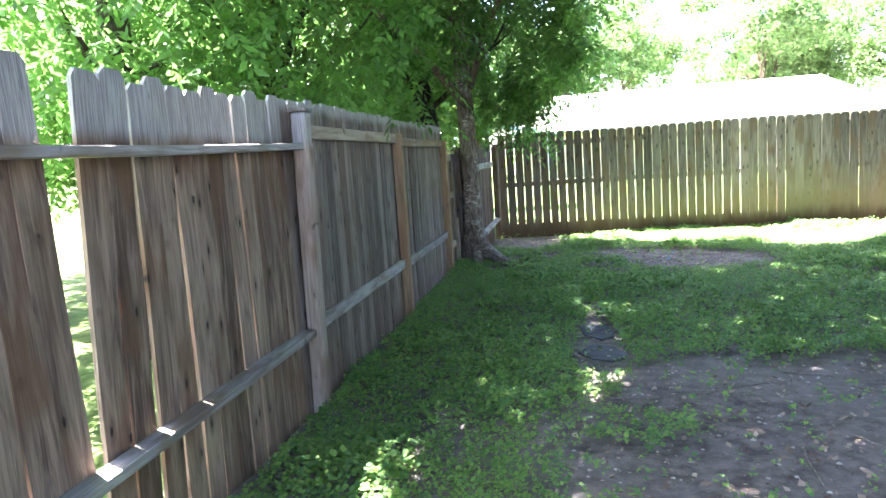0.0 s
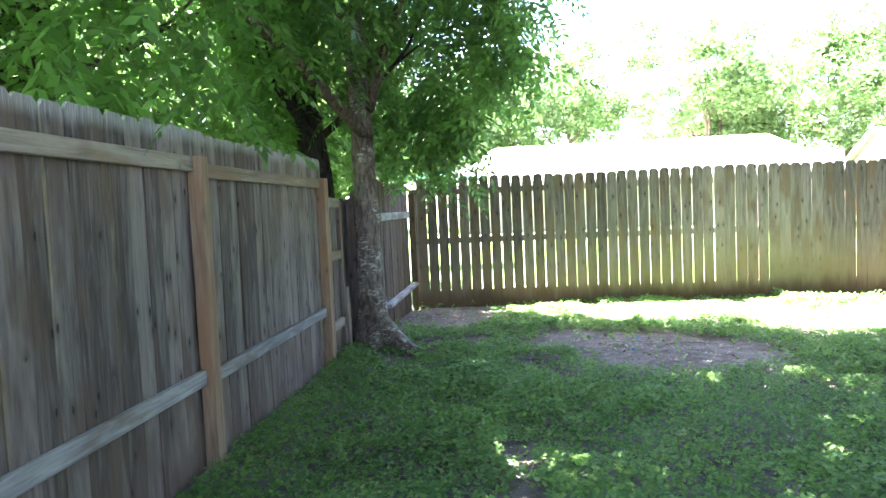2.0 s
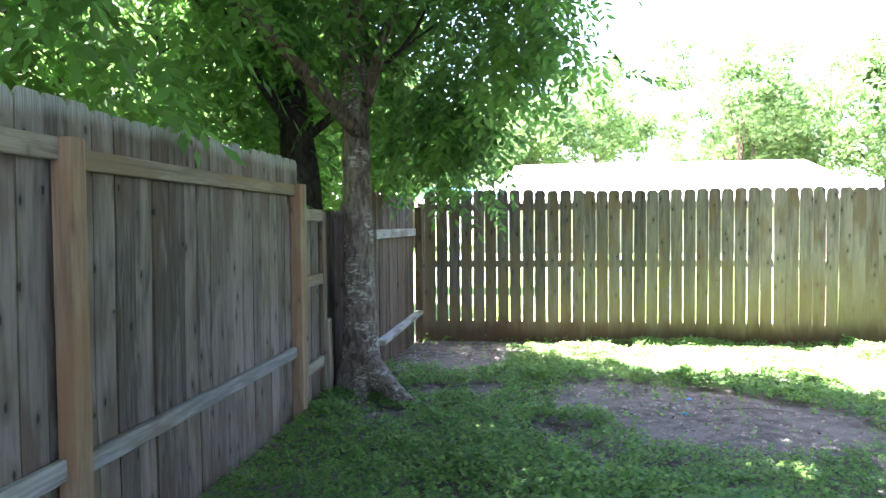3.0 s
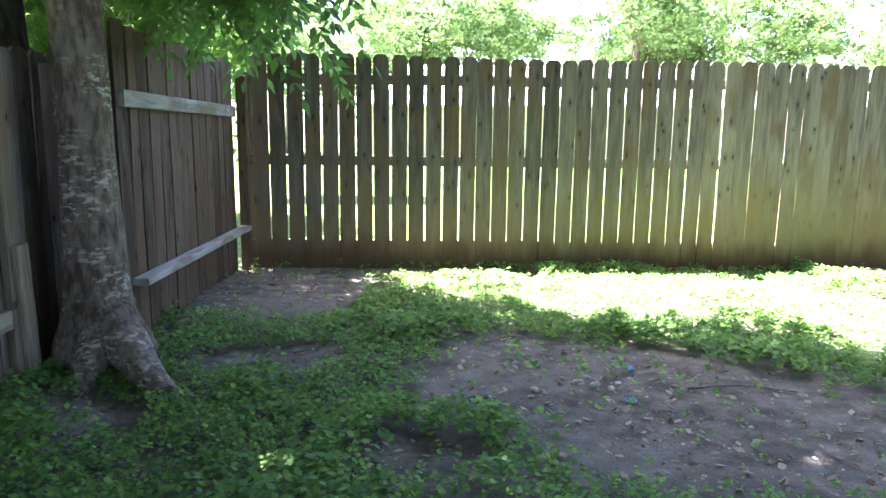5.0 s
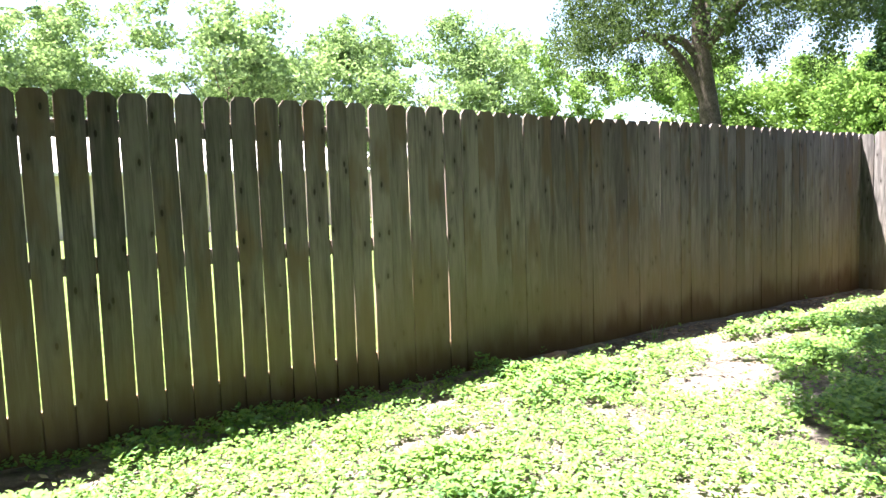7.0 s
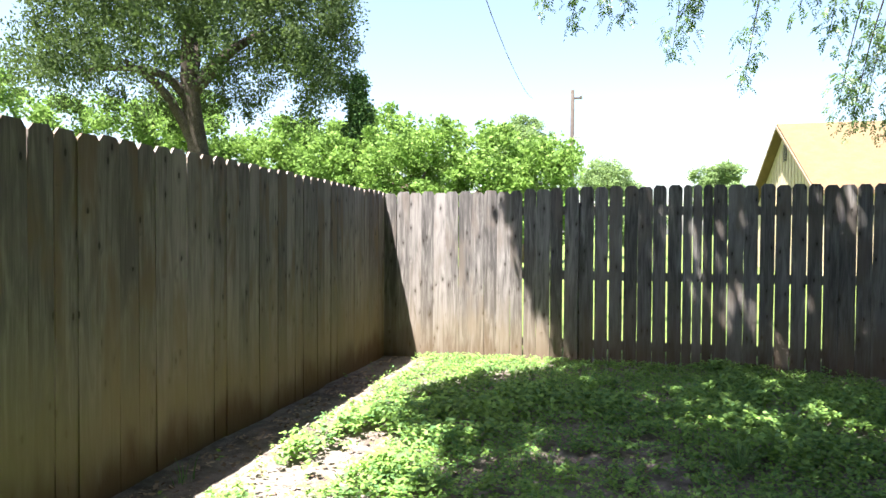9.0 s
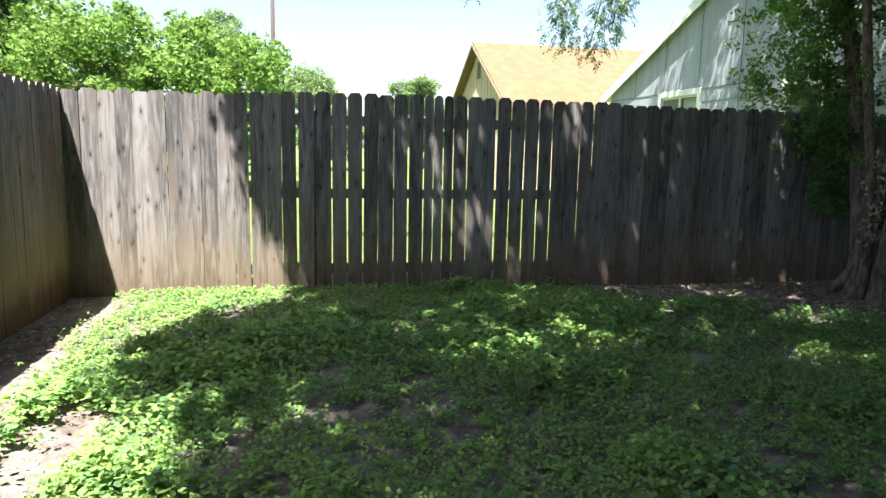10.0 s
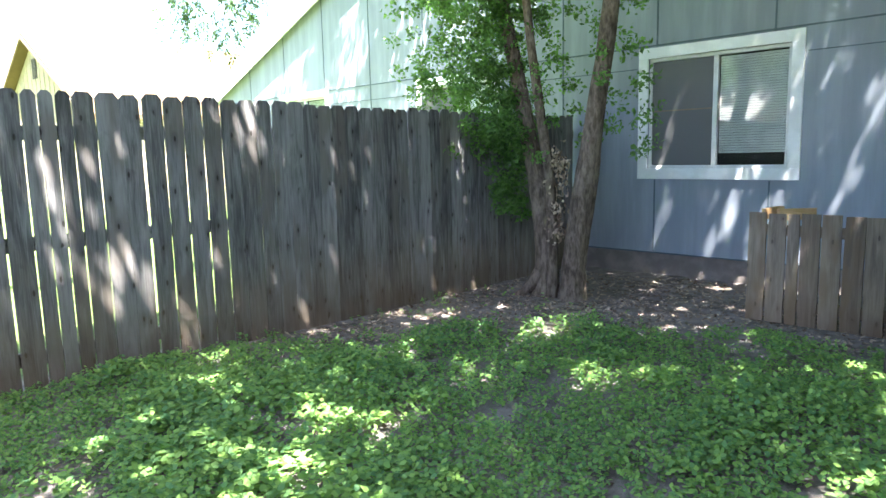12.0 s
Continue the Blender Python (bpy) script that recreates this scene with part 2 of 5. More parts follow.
brickm = plain("worn_brick", (0.36, 0.25, 0.19), 0.9, 0.3, 30, bump=0.6)
twig = plain("grey_twig", (0.20, 0.165, 0.14), 0.9, 0.3, 40)
blue_plastic = plain("blue_plastic", (0.10, 0.30, 0.62), 0.4, 0.2, 10)
pipe_grey = plain("grey_blue_pipe", (0.27, 0.31, 0.37), 0.5, 0.15, 14)
roof_white = plain("bright_shingles", (0.62, 0.60, 0.57), 0.9, 0.12, 3, bump=0.3)
roof_tan = plain("tan_shingles", (0.125, 0.082, 0.042), 0.9, 0.15, 3, bump=0.3)
cream = plain("cream_siding", (0.46, 0.385, 0.265), 0.8, 0.1, 4)
trim_dark = plain("brown_rake", (0.20, 0.15, 0.10), 0.7)
louver_grey = plain("vent_grey", (0.09, 0.08, 0.07), 0.8)
pole_wood = plain("utility_pole_wood", (0.055, 0.045, 0.04), 0.9, 0.25, 6)
steel = plain("galvanised_steel", (0.45, 0.46, 0.47), 0.45, 0.15, 12, metal=0.7)
room_shade = plain("room_shade_black", (0.035, 0.035, 0.035), 0.9)
rubber = plain("black_cable", (0.03, 0.03, 0.03), 0.6)
blind_white = plain("blind_slat", (0.66, 0.68, 0.66), 0.5)


def glass_mat():
    n = Nodes("window_glass")
    n.bsdf.inputs["Transmission Weight"].default_value = 1.0
    n.bsdf.inputs["IOR"].default_value = 1.45
    return n.done((0.85, 0.90, 0.88), 0.03, spec=0.5)


glass = glass_mat()


def screen_mat():
    n = Nodes("insect_screen")
    return n.done((0.115, 0.115, 0.115), 0.7, spec=0.4)


screen = screen_mat()


# ---- builders ----
def mesh_from(name, verts, faces, smooth=False):
    me = bpy.data.meshes.new(name)
    me.from_pydata([tuple(v) for v in verts], [], faces)
    if smooth:
        me.polygons.foreach_set("use_smooth", [True] * len(me.polygons))
    me.update()
    return me


def quads(name, co, smooth=False):
    """A mesh of loose quads from an array (n, 4, 3)."""
    n = len(co)
    me = bpy.data.meshes.new(name)
    me.vertices.add(n * 4)
    me.vertices.foreach_set("co", np.ascontiguousarray(co, dtype=np.float32).ravel())
    me.loops.add(n * 4)
    me.loops.foreach_set("vertex_index", np.arange(n * 4, dtype=np.int32))
    me.polygons.add(n)
    me.polygons.foreach_set("loop_start", np.arange(0, n * 4, 4, dtype=np.int32))
    me.polygons.foreach_set("loop_total", np.full(n, 4, dtype=np.int32))
    me.update(calc_edges=True)
    return me


def thing(name, label="", category="", group="", kind="", at=(0, 0, 0), rz=0.0):
    ob = new(name)
    ob.empty_display_size = 0.1
    ob.matrix_basis = pose(*at, 0, 0, rz)
    return tagged(ob, label, category, group, kind)


def part(name, me, material, parent=None, label="", at=(0, 0, 0), rot=(0, 0, 0)):
    if isinstance(me, bmesh.types.BMesh):
        bm, me = me, bpy.data.meshes.new(name)
        bm.to_mesh(me)
        bm.free()
    if not me.materials:
        me.materials.append(material)
    ob = new(name, me)
    ob.parent = parent
    ob.matrix_basis = pose(*at, *rot)
    if label:
        ob["label"] = label
    return ob


def block(sx, sy, sz, bevel=0.004, at=(0, 0, 0)):
    """A board or block with eased edges: its base's centre is at the origin."""
    bm = bmesh.new()
    bmesh.ops.create_cube(bm, size=1)
    bmesh.ops.scale(bm, vec=(sx, sy, sz), verts=bm.verts)
    bmesh.ops.translate(bm, vec=(at[0], at[1], at[2] + sz / 2), verts=bm.verts)
    if bevel:
        bmesh.ops.bevel(bm, geom=list(bm.edges), offset=bevel, segments=1, affect="EDGES")
    return bm


def picket_mesh(name, width, height, thick, ear, rng, rough=0.002, bow=0.0):
    """A dog-eared board: base centre at the origin, face along x, height along z."""
    n = 7
    left, right = [], []
    for i in range(n + 1):
        z = (height - ear) * i / n
        c = bow * math.sin(math.pi * i / n)
        left.append((-width / 2 + rng.uniform(-rough, rough) + c, z))
        right.append((width / 2 + rng.uniform(-rough, rough) + c, z))
    outline = left + [(-width / 2 + ear * 0.8, height + rng.uniform(-0.003, 0.003)), (width / 2 - ear * 0.8, height + rng.uniform(-0.003, 0.003))] + right[::-1]
    k = len(outline)
    bend = [rng.uniform(-0.003, 0.003) for _ in range(3)]

    def off(z):
        return bend[0] * math.sin(z * 2.1) + bend[1] * math.sin(z * 4.3 + 1)
    verts = [(x, -thick / 2 + off(z), z) for x, z in outline] + [(x, thick / 2 + off(z), z) for x, z in outline]
    faces = []
    for i in range(n):
        a, b, c, d = i, i + 1, k - 2 - i, k - 1 - i
        faces += [(a, d, c, b), (a + k, b + k, c + k, d + k)]
    a, b, c, d = n, n + 1, n + 2, n + 3
    faces += [(a, d, c, b), (a + k, b + k, c + k, d + k)]
    for i in range(k):
        j = (i + 1) % k
        faces.append((i, j, j + k, i + k))
    return mesh_from(name, verts, faces)


def tube(path, radii, sides=10, wobble=0.0, rng=None, cap=True):
    """A tapered, uneven limb along the path."""
    bm = bmesh.new()
    rings = []
    pts = [Vector(p) for p in path]
    for i, p in enumerate(pts):
        way = (pts[min(i + 1, len(pts) - 1)] - pts[max(i - 1, 0)]).normalized()
        side = way.cross(Vector((0.31, 0.95, 0.05))).normalized()
        up = side.cross(way)
        ring = []
        for s in range(sides):
            a = 2 * math.pi * s / sides
            r = radii[i] * (1 + (rng.uniform(-wobble, wobble) if rng else 0))
            ring.append(bm.verts.new(p + (side * math.cos(a) + up * math.sin(a)) * r))
        rings.append(ring)
    for a, b in zip(rings, rings[1:]):
        for s in range(sides):
            f = bm.faces.new((a[s], a[(s + 1) % sides], b[(s + 1) % sides], b[s]))
            f.smooth = True
    if cap:
        bm.faces.new(rings[-1])
        bm.faces.new(rings[0][::-1])
    bmesh.ops.recalc_face_normals(bm, faces=bm.faces)
    return bm


def curve_path(points, n=10):
    """Points along a smooth curve through the given ones (Catmull-Rom)."""
    p = [Vector(v) for v in points]
    p = [p[0] * 2 - p[1]] + p + [p[-1] * 2 - p[-2]]
    out = []
    for i in range(1, len(p) - 2):
        for k in range(n):
            t = k / n
            out.append(0.5 * ((2 * p[i]) + (p[i + 1] - p[i - 1]) * t + (2 * p[i - 1] - 5 * p[i] + 4 * p[i + 1] - p[i + 2]) * t * t + (3 * p[i] - p[i - 1] - 3 * p[i + 1] + p[i + 2]) * t ** 3))
    out.append(p[-2])
    return out


def lerp_list(vals, n):
    xs = np.linspace(0, len(vals) - 1, n)
    return list(np.interp(xs, range(len(vals)), vals))


def limb(points, radii, n=6, sides=10, wobble=0.05, rng=None):
    path = curve_path(points, n)
    return tube(path, lerp_list(radii, len(path)), sides, wobble, rng or random.Random(3))


def join_bms(bms):
    """One mesh out of several bmeshes."""
    out = bmesh.new()
    for b in bms:
        me = bpy.data.meshes.new("tmp")
        b.to_mesh(me)
        b.free()
        out.from_mesh(me)
        bpy.data.meshes.remove(me)
    return out


def leaf_quads(centres, sizes, rng, droop=0.3, aspect=0.55, fold=0.0):
    """Leaf-shaped quads (pointed at both ends) at random turns. centres (n, 3), sizes (n,)."""
    n = len(centres)
    a = rng.uniform(0, 2 * np.pi, n)
    e = rng.normal(-droop, 0.5, n)
    u = np.stack([np.cos(a) * np.cos(e), np.sin(a) * np.cos(e), np.sin(e)], 1)
    r = rng.normal(size=(n, 3))
    v = np.cross(u, r)
    v /= np.linalg.norm(v, axis=1)[:, None] + 1e-9
    s = sizes[:, None]
    c = centres
    return np.stack([c - u * s * 0.5, c + v * s * aspect * 0.5 - u * s * 0.05, c + u * s * 0.5, c - v * s * aspect * 0.5 - u * s * 0.05], 1)


def clumps(centres, radius, count, leaf_size, rng, flat=0.7, droop=0.3, hang=0.0):
    """Leaves scattered in clumps around the centres; hang stretches some clumps downwards."""
    c = np.repeat(centres, count, axis=0)
    d = rng.normal(size=c.shape)
    d /= np.linalg.norm(d, axis=1)[:, None]
    d *= (rng.uniform(0, 1, len(c)) ** 0.45)[:, None]
    rr = np.repeat(rng.uniform(0.55, 1.25, len(centres)) * radius, count)
    d *= rr[:, None]
    d[:, 2] *= flat
    if hang:
        d[:, 2] -= np.abs(rng.normal(size=len(c))) * hang * np.repeat(rng.uniform(0, 1, len(centres)) ** 2, count)
    size = leaf_size * rng.uniform(0.6, 1.35, len(c))
    return leaf_quads(c + d, size, rng, droop)


def fronds(bases, ways, length, rng, pairs=6, leaflet=0.075, width=0.40):
    """Pinnate leaves: leaflets in pairs along an arching, drooping stalk."""
    n = len(bases)
    ways = ways / np.linalg.norm(ways, axis=1)[:, None]
    side = np.cross(ways, np.tile([0, 0, 1.0], (n, 1)))
    side /= np.linalg.norm(side, axis=1)[:, None] + 1e-9
    twist = rng.normal(0, 0.35, n)
    upv = np.cross(side, ways)
    side = side * np.cos(twist)[:, None] + upv * np.sin(twist)[:, None]
    L = length * rng.uniform(0.6, 1.2, n)
    out = []
    for k in range(pairs + 1):
        t = (k + 0.8) / (pairs + 0.8)
        p = bases + ways * (L * t)[:, None]
        p[:, 2] -= L * 0.45 * t * t
        along = ways.copy()
        along[:, 2] -= 0.9 * t
        along /= np.linalg.norm(along, axis=1)[:, None]
        for sgn in ((1, -1) if k < pairs else (0,)):
            d = along * (0.55 if sgn else 1.0) + side * sgn * 0.85
            d[:, 2] -= 0.25
            d += rng.normal(0, 0.12, d.shape)
            d /= np.linalg.norm(d, axis=1)[:, None]
            w = np.cross(d, np.cross(side, along) + rng.normal(0, 0.25, d.shape))
            w /= np.linalg.norm(w, axis=1)[:, None] + 1e-9
            s = (leaflet * rng.uniform(0.75, 1.2, n) * (1 - 0.3 * abs(t - 0.55)))[:, None]
            out.append(np.stack([p, p + d * s * 0.42 + w * s * width * 0.5, p + d * s, p + d * s * 0.42 - w * s * width * 0.5], 1))
    return np.concatenate(out)


# ---- the yard's plan ----
NORTH, EAST, HOUSE = 12.09, 11.04, 3.04       # faces of the two fences and of the house wall


def patch_noise(x, y, scale, seed=0):
    """Smooth value noise on arrays, 0 to 1."""
    r = np.random.RandomState(seed)
    table = r.rand(64, 64)
    x, y = x * scale + 17.3, y * scale + 9.1
    xi, yi = np.floor(x).astype(int), np.floor(y).astype(int)
    fx, fy = x - xi, y - yi
    fx, fy = fx * fx * (3 - 2 * fx), fy * fy * (3 - 2 * fy)
    g = lambda a, b: table[a % 64, b % 64]
    return (g(xi, yi) * (1 - fx) + g(xi + 1, yi) * fx) * (1 - fy) + (g(xi, yi + 1) * (1 - fx) + g(xi + 1, yi + 1) * fx) * fy


BARE = [  # x, y, half length, half width, turn: bare soil
    (3.0, 8.95, 1.25, 0.72, -20), (2.4, 9.6, 0.5, 0.3, 20), (0.75, 11.1, 0.75, 1.0, 0), (1.12, 9.50, 0.42, 0.26, 10), (3.4, 2.3, 1.95, 1.75, 0),
    (2.9, 3.9, 1.2, 0.7, 10), (1.76, 4.85, 0.20, 1.05, 0), (1.75, 6.1, 0.12, 0.25, 0), (6.5, 10.85, 0.7, 0.26, 10), (7.4, 11.2, 0.7, 0.24, -8), (4.3, 11.05, 0.4, 0.12, 0), (0.55, 8.75, 0.28, 0.16, -40), (1.9, 8.35, 0.3, 0.2, 0), (8.3, 11.85, 2.9, 0.36, 0), (1.2, 11.8, 1.4, 0.3, 0)]
MULCH = [(8.4, 11.95, 2.6, 0.22, 0), (10.2, 4.9, 1.5, 1.25, 55), (9.3, 4.3, 1.6, 1.2, 0), (10.9, 6.4, 0.7, 1.0, 0), (8.3, 4.2, 1.2, 0.6, 0)]


def inside(x, y, spots, soft=0.35, seed=5):
    """1 deep within the spots, 0 outside, with an uneven edge."""
    edge = (patch_noise(x, y, 2.2, seed) - 0.5) * 0.55 + (patch_noise(x, y, 7.0, seed + 1) - 0.5) * 0.3
    best = np.zeros_like(x)
    for cx, cy, a, b, turn in spots:
        c, s = math.cos(radians(turn)), math.sin(radians(turn))
        dx, dy = x - cx, y - cy
        r = np.sqrt(((dx * c + dy * s) / a) ** 2 + ((-dx * s + dy * c) / b) ** 2)
        best = np.maximum(best, np.clip((1.0 + edge - r) / soft + 0.5, 0, 1))
    return best


def ground_z(x, y):
    inner = np.clip((14 - np.abs(x - 5)) / 3, 0, 1) * np.clip((12 - np.abs(y - 5)) / 3, 0, 1)
    return inner * ((patch_noise(x, y, 0.9, 11) - 0.5) * 0.05 + (patch_noise(x, y, 4.5, 12) - 0.5) * 0.02) - 0.01


def build_ground():
    xs = np.concatenate([[-1500, -300, -80, -30, -12, -5], np.arange(-2, 12.6, 0.1), [15, 20, 35, 90, 300, 1500]])
    ys = np.concatenate([[-1500, -300, -80, -30, -12, -5], np.arange(-2, 13.0, 0.1), [15, 20, 35, 90, 300, 1500]])
    X, Y = np.meshgrid(xs, ys)
    Z = ground_z(X, Y)
    verts = np.stack([X.ravel(), Y.ravel(), Z.ravel()], 1)
    w = len(xs)
    faces = [(j * w + i, j * w + i + 1, (j + 1) * w + i + 1, (j + 1) * w + i) for j in range(len(ys) - 1) for i in range(w - 1)]
    me = mesh_from("ground", verts, faces, True)
    me.materials.append(soil)
    tagged(new("ground", me), "bare brown soil of a backyard with leaf litter and patches of weeds", "ground", kind="structure")


build_ground()


def z_at(x, y):
    return float(ground_z(np.array([x]), np.array([y]))[0])


# ---- the house ----
def wall_with_holes(x0, x1, top, holes, y0, y1):
    """A gabled wall between y0 and y1, cut in strips round its openings; top(x) is its height."""
    bms = []
    cuts = sorted({x0, x1, GABLE_X, *[h[0] for h in holes], *[h[1] for h in holes]})
    for a, b in zip(cuts, cuts[1:]):
        spans, z = [], 0.24
        for h in sorted([h for h in holes if h[0] <= a and h[1] >= b], key=lambda h: h[2]):
            spans.append((z, z, h[2], h[2]))
            z = h[3]
        spans.append((z, z, top(a), top(b)))
        for za, zb, ta, tb in spans:
            bm = bmesh.new()
            v = [bm.verts.new(p) for p in ((a, y0, za), (b, y0, zb), (b, y0, tb), (a, y0, ta), (a, y1, za), (b, y1, zb), (b, y1, tb), (a, y1, ta))]
            for f in ((0, 1, 2, 3), (7, 6, 5, 4), (0, 4, 5, 1), (1, 5, 6, 2), (2, 6, 7, 3), (3, 7, 4, 0)):
                bm.faces.new([v[i] for i in f])
            bmesh.ops.recalc_face_normals(bm, faces=bm.faces)
            bms.append(bm)
    whole = join_bms(bms)
    bmesh.ops.remove_doubles(whole, verts=whole.verts, dist=0.0005)
    return whole


GABLE_X, EAVE_E, EAVE_W, EAVE_Z, SLOPE = 11.6, 19.75, 3.45, 2.66, 0.385


def gable_top(x):
    return EAVE_Z + SLOPE * (EAVE_E - max(x, 2 * GABLE_X - x)) + 0.0


def roof_slab(xa, za, xb, zb, y0, y1, t):
    bm = bmesh.new()
    v = [bm.verts.new(p) for p in ((xa, y0, za), (xb, y0, zb), (xb, y1, zb), (xa, y1, za), (xa, y0, za + t), (xb, y0, zb + t), (xb, y1, zb + t), (xa, y1, za + t))]
    for f in ((0, 1, 2, 3), (7, 6, 5, 4), (0, 4, 5, 1), (1, 5, 6, 2), (2, 6, 7, 3), (3, 7, 4, 0)):
        bm.faces.new([v[i] for i in f])
    bmesh.ops.recalc_face_normals(bm, faces=bm.faces)
    return bm


def build_window(x0, x1, z0, z1, house, blinds=True):
    """A sliding window in the gable wall: white trim, a vinyl frame, two panes, blinds behind one."""
    w = part("window", block(0.001, 0.001, 0.001, 0), vinyl, house, "white-trimmed sliding window with a mesh screen over one half", ((x0 + x1) / 2, HOUSE, z0))
    W, H, T = x1 - x0, z1 - z0, 0.115
    for nm, sx, sz, px, pz in (("trim", W + 2 * T, T, 0, H), ("trim", W + 2 * T, T, 0, -T), ("trim", T, H, -W / 2 - T / 2, 0), ("trim", T, H, W / 2 + T / 2, 0)):
        part(nm, block(sx, 0.022, sz, 0.003), white_trim, w, "white-painted board", (px, 0.0115, pz))
    f = 0.035
    for sx, sz, px, pz in ((W, f, 0, H - f), (W, f, 0, 0), (f, H - 2 * f, -W / 2 + f / 2, f), (f, H - 2 * f, W / 2 - f / 2, f), (0.05, H - 2 * f, 0.0, f)):
        part("frame", block(sx, 0.05, sz, 0.003), vinyl, w, "", (px, -0.04, pz))
    part("pane", block(W / 2 - 0.06, 0.005, H - 0.08, 0), glass, w, "clear glass", (-W / 4, -0.045, 0.04)).visible_shadow = False
    part("pane", block(W / 2 - 0.06, 0.005, H - 0.08, 0), glass, w, "clear glass", (W / 4, -0.045, 0.04)).visible_shadow = False
    part("insect_screen", block(W / 2 - 0.06, 0.003, H - 0.08, 0), screen, w, "dark grey mesh screen", (W / 4, -0.028, 0.04))
    part("screen_bar", block(W / 2 - 0.06, 0.006, 0.012, 0), trim_dark, w, "", (W / 4, -0.022, H * 0.52))
    if blinds:
        n = int((H - 0.19) / 0.026)
        bms = []
        for i in range(n):
            b = block(W / 2 - 0.045, 0.024, 0.0015, 0)
            bmesh.ops.rotate(b, cent=(0, 0, 0), matrix=Euler((radians(68), 0, 0)).to_matrix(), verts=b.verts)
            bmesh.ops.translate(b, vec=(0, 0, H - 0.06 - i * 0.026), verts=b.verts)
            bms.append(b)
        part("blind", join_bms(bms), blind_white, w, "lowered white venetian blind", (-W / 4, -0.09, 0))
    # near-black sheet stands in for the unlit room behind the glass
    part("room_shade_sheet", block(W + 0.1, 0.02, H + 0.1, 0), room_shade, w, "", (0, -0.145, -0.05))
    return w


def build_house():
    house = thing("house", "single-storey house with blue-grey panel siding, white trim and a low gable", "house", at=(0, 0, 0))
    holes = [(8.62, 10.09, 1.18, 2.37), (12.3, 13.7, 1.18, 2.37), (16.1, 17.4, 1.30, 2.42)]
    part("wall", wall_with_holes(EAVE_W, EAVE_E, gable_top, holes, HOUSE - 0.15, HOUSE), siding, house, "blue-grey painted panel siding")
    part("footing", block(EAVE_E - EAVE_W, 0.13, 0.40, 0.005), skirt, house, "brownish stained footing", ((EAVE_E + EAVE_W) / 2, HOUSE - 0.09, -0.16))
    side = block(0.15, 8.0, EAVE_Z - 0.14, 0)
    part("wall", side, siding, house, "", (EAVE_W + 0.075, HOUSE - 4.16, 0.14))
    side = block(0.15, 8.0, EAVE_Z - 0.14, 0)
    part("wall", side, siding, house, "", (EAVE_E - 0.075, HOUSE - 4.16, 0.14))
    oh = 0.35
    part("roof", roof_slab(EAVE_W - oh, EAVE_Z - oh * SLOPE, GABLE_X, gable_top(GABLE_X), HOUSE - 8.4, HOUSE + 0.10, 0.09), roof_white, house, "pale shingle roof")
    part("roof", roof_slab(GABLE_X, gable_top(GABLE_X), EAVE_E + oh, EAVE_Z - oh * SLOPE, HOUSE - 8.4, HOUSE + 0.10, 0.09), roof_white, house, "pale shingle roof")
    part("fascia", roof_slab(EAVE_W - oh, EAVE_Z - oh * SLOPE - 0.12, GABLE_X, gable_top(GABLE_X) - 0.12, HOUSE + 0.104, HOUSE + 0.13, 0.20), white_trim, house, "white rake board")
    part("fascia", roof_slab(GABLE_X, gable_top(GABLE_X) - 0.12, EAVE_E + oh, EAVE_Z - oh * SLOPE - 0.12, HOUSE + 0.104, HOUSE + 0.13, 0.20), white_trim, house, "white rake board")
    # panel joints: battens every four feet and two level flashings
    x = 14.88
    xs = [x + 1.22 * k for k in range(-9, 4)]
    for x in xs:
        if x < EAVE_W + 0.1 or x > EAVE_E - 0.2:
            continue
        top = gable_top(x) - 0.02
        spans = [(0.25, top)]
        for a, b, z0, z1 in holes:
            if a - 0.13 < x < b + 0.13:
                spans = [(0.25, z0 - 0.12), (z1 + 0.12, top)]
        for a, b in spans:
            part("joint", block(0.016, 0.006, b - a, 0), groove_paint, house, "", (x, HOUSE + 0.003, a))
    cuts = [EAVE_W] + [v for h in holes for v in (h[0] - 0.13, h[1] + 0.13)] + [EAVE_E]
    for z in (2.50,):
        part("joint", block(EAVE_E - EAVE_W - 0.3, 0.008, 0.016, 0), groove_paint, house, "", ((EAVE_E + EAVE_W) / 2, HOUSE + 0.004, z))
    for a, b in zip(cuts[::2], cuts[1::2]):
        part("joint", block(b - a - 0.02, 0.007, 0.010, 0), groove_paint, house, "", ((a + b) / 2, HOUSE + 0.0035, 2.27))
    part("drip_edge", block(EAVE_E - EAVE_W - 0.02, 0.012, 0.014, 0), groove_paint, house, "", ((EAVE_E + EAVE_W) / 2, HOUSE + 0.006, 0.23))
    for a, b, z0, z1 in holes:
        build_window(a, b, z0, z1, house)
    return house


build_house()


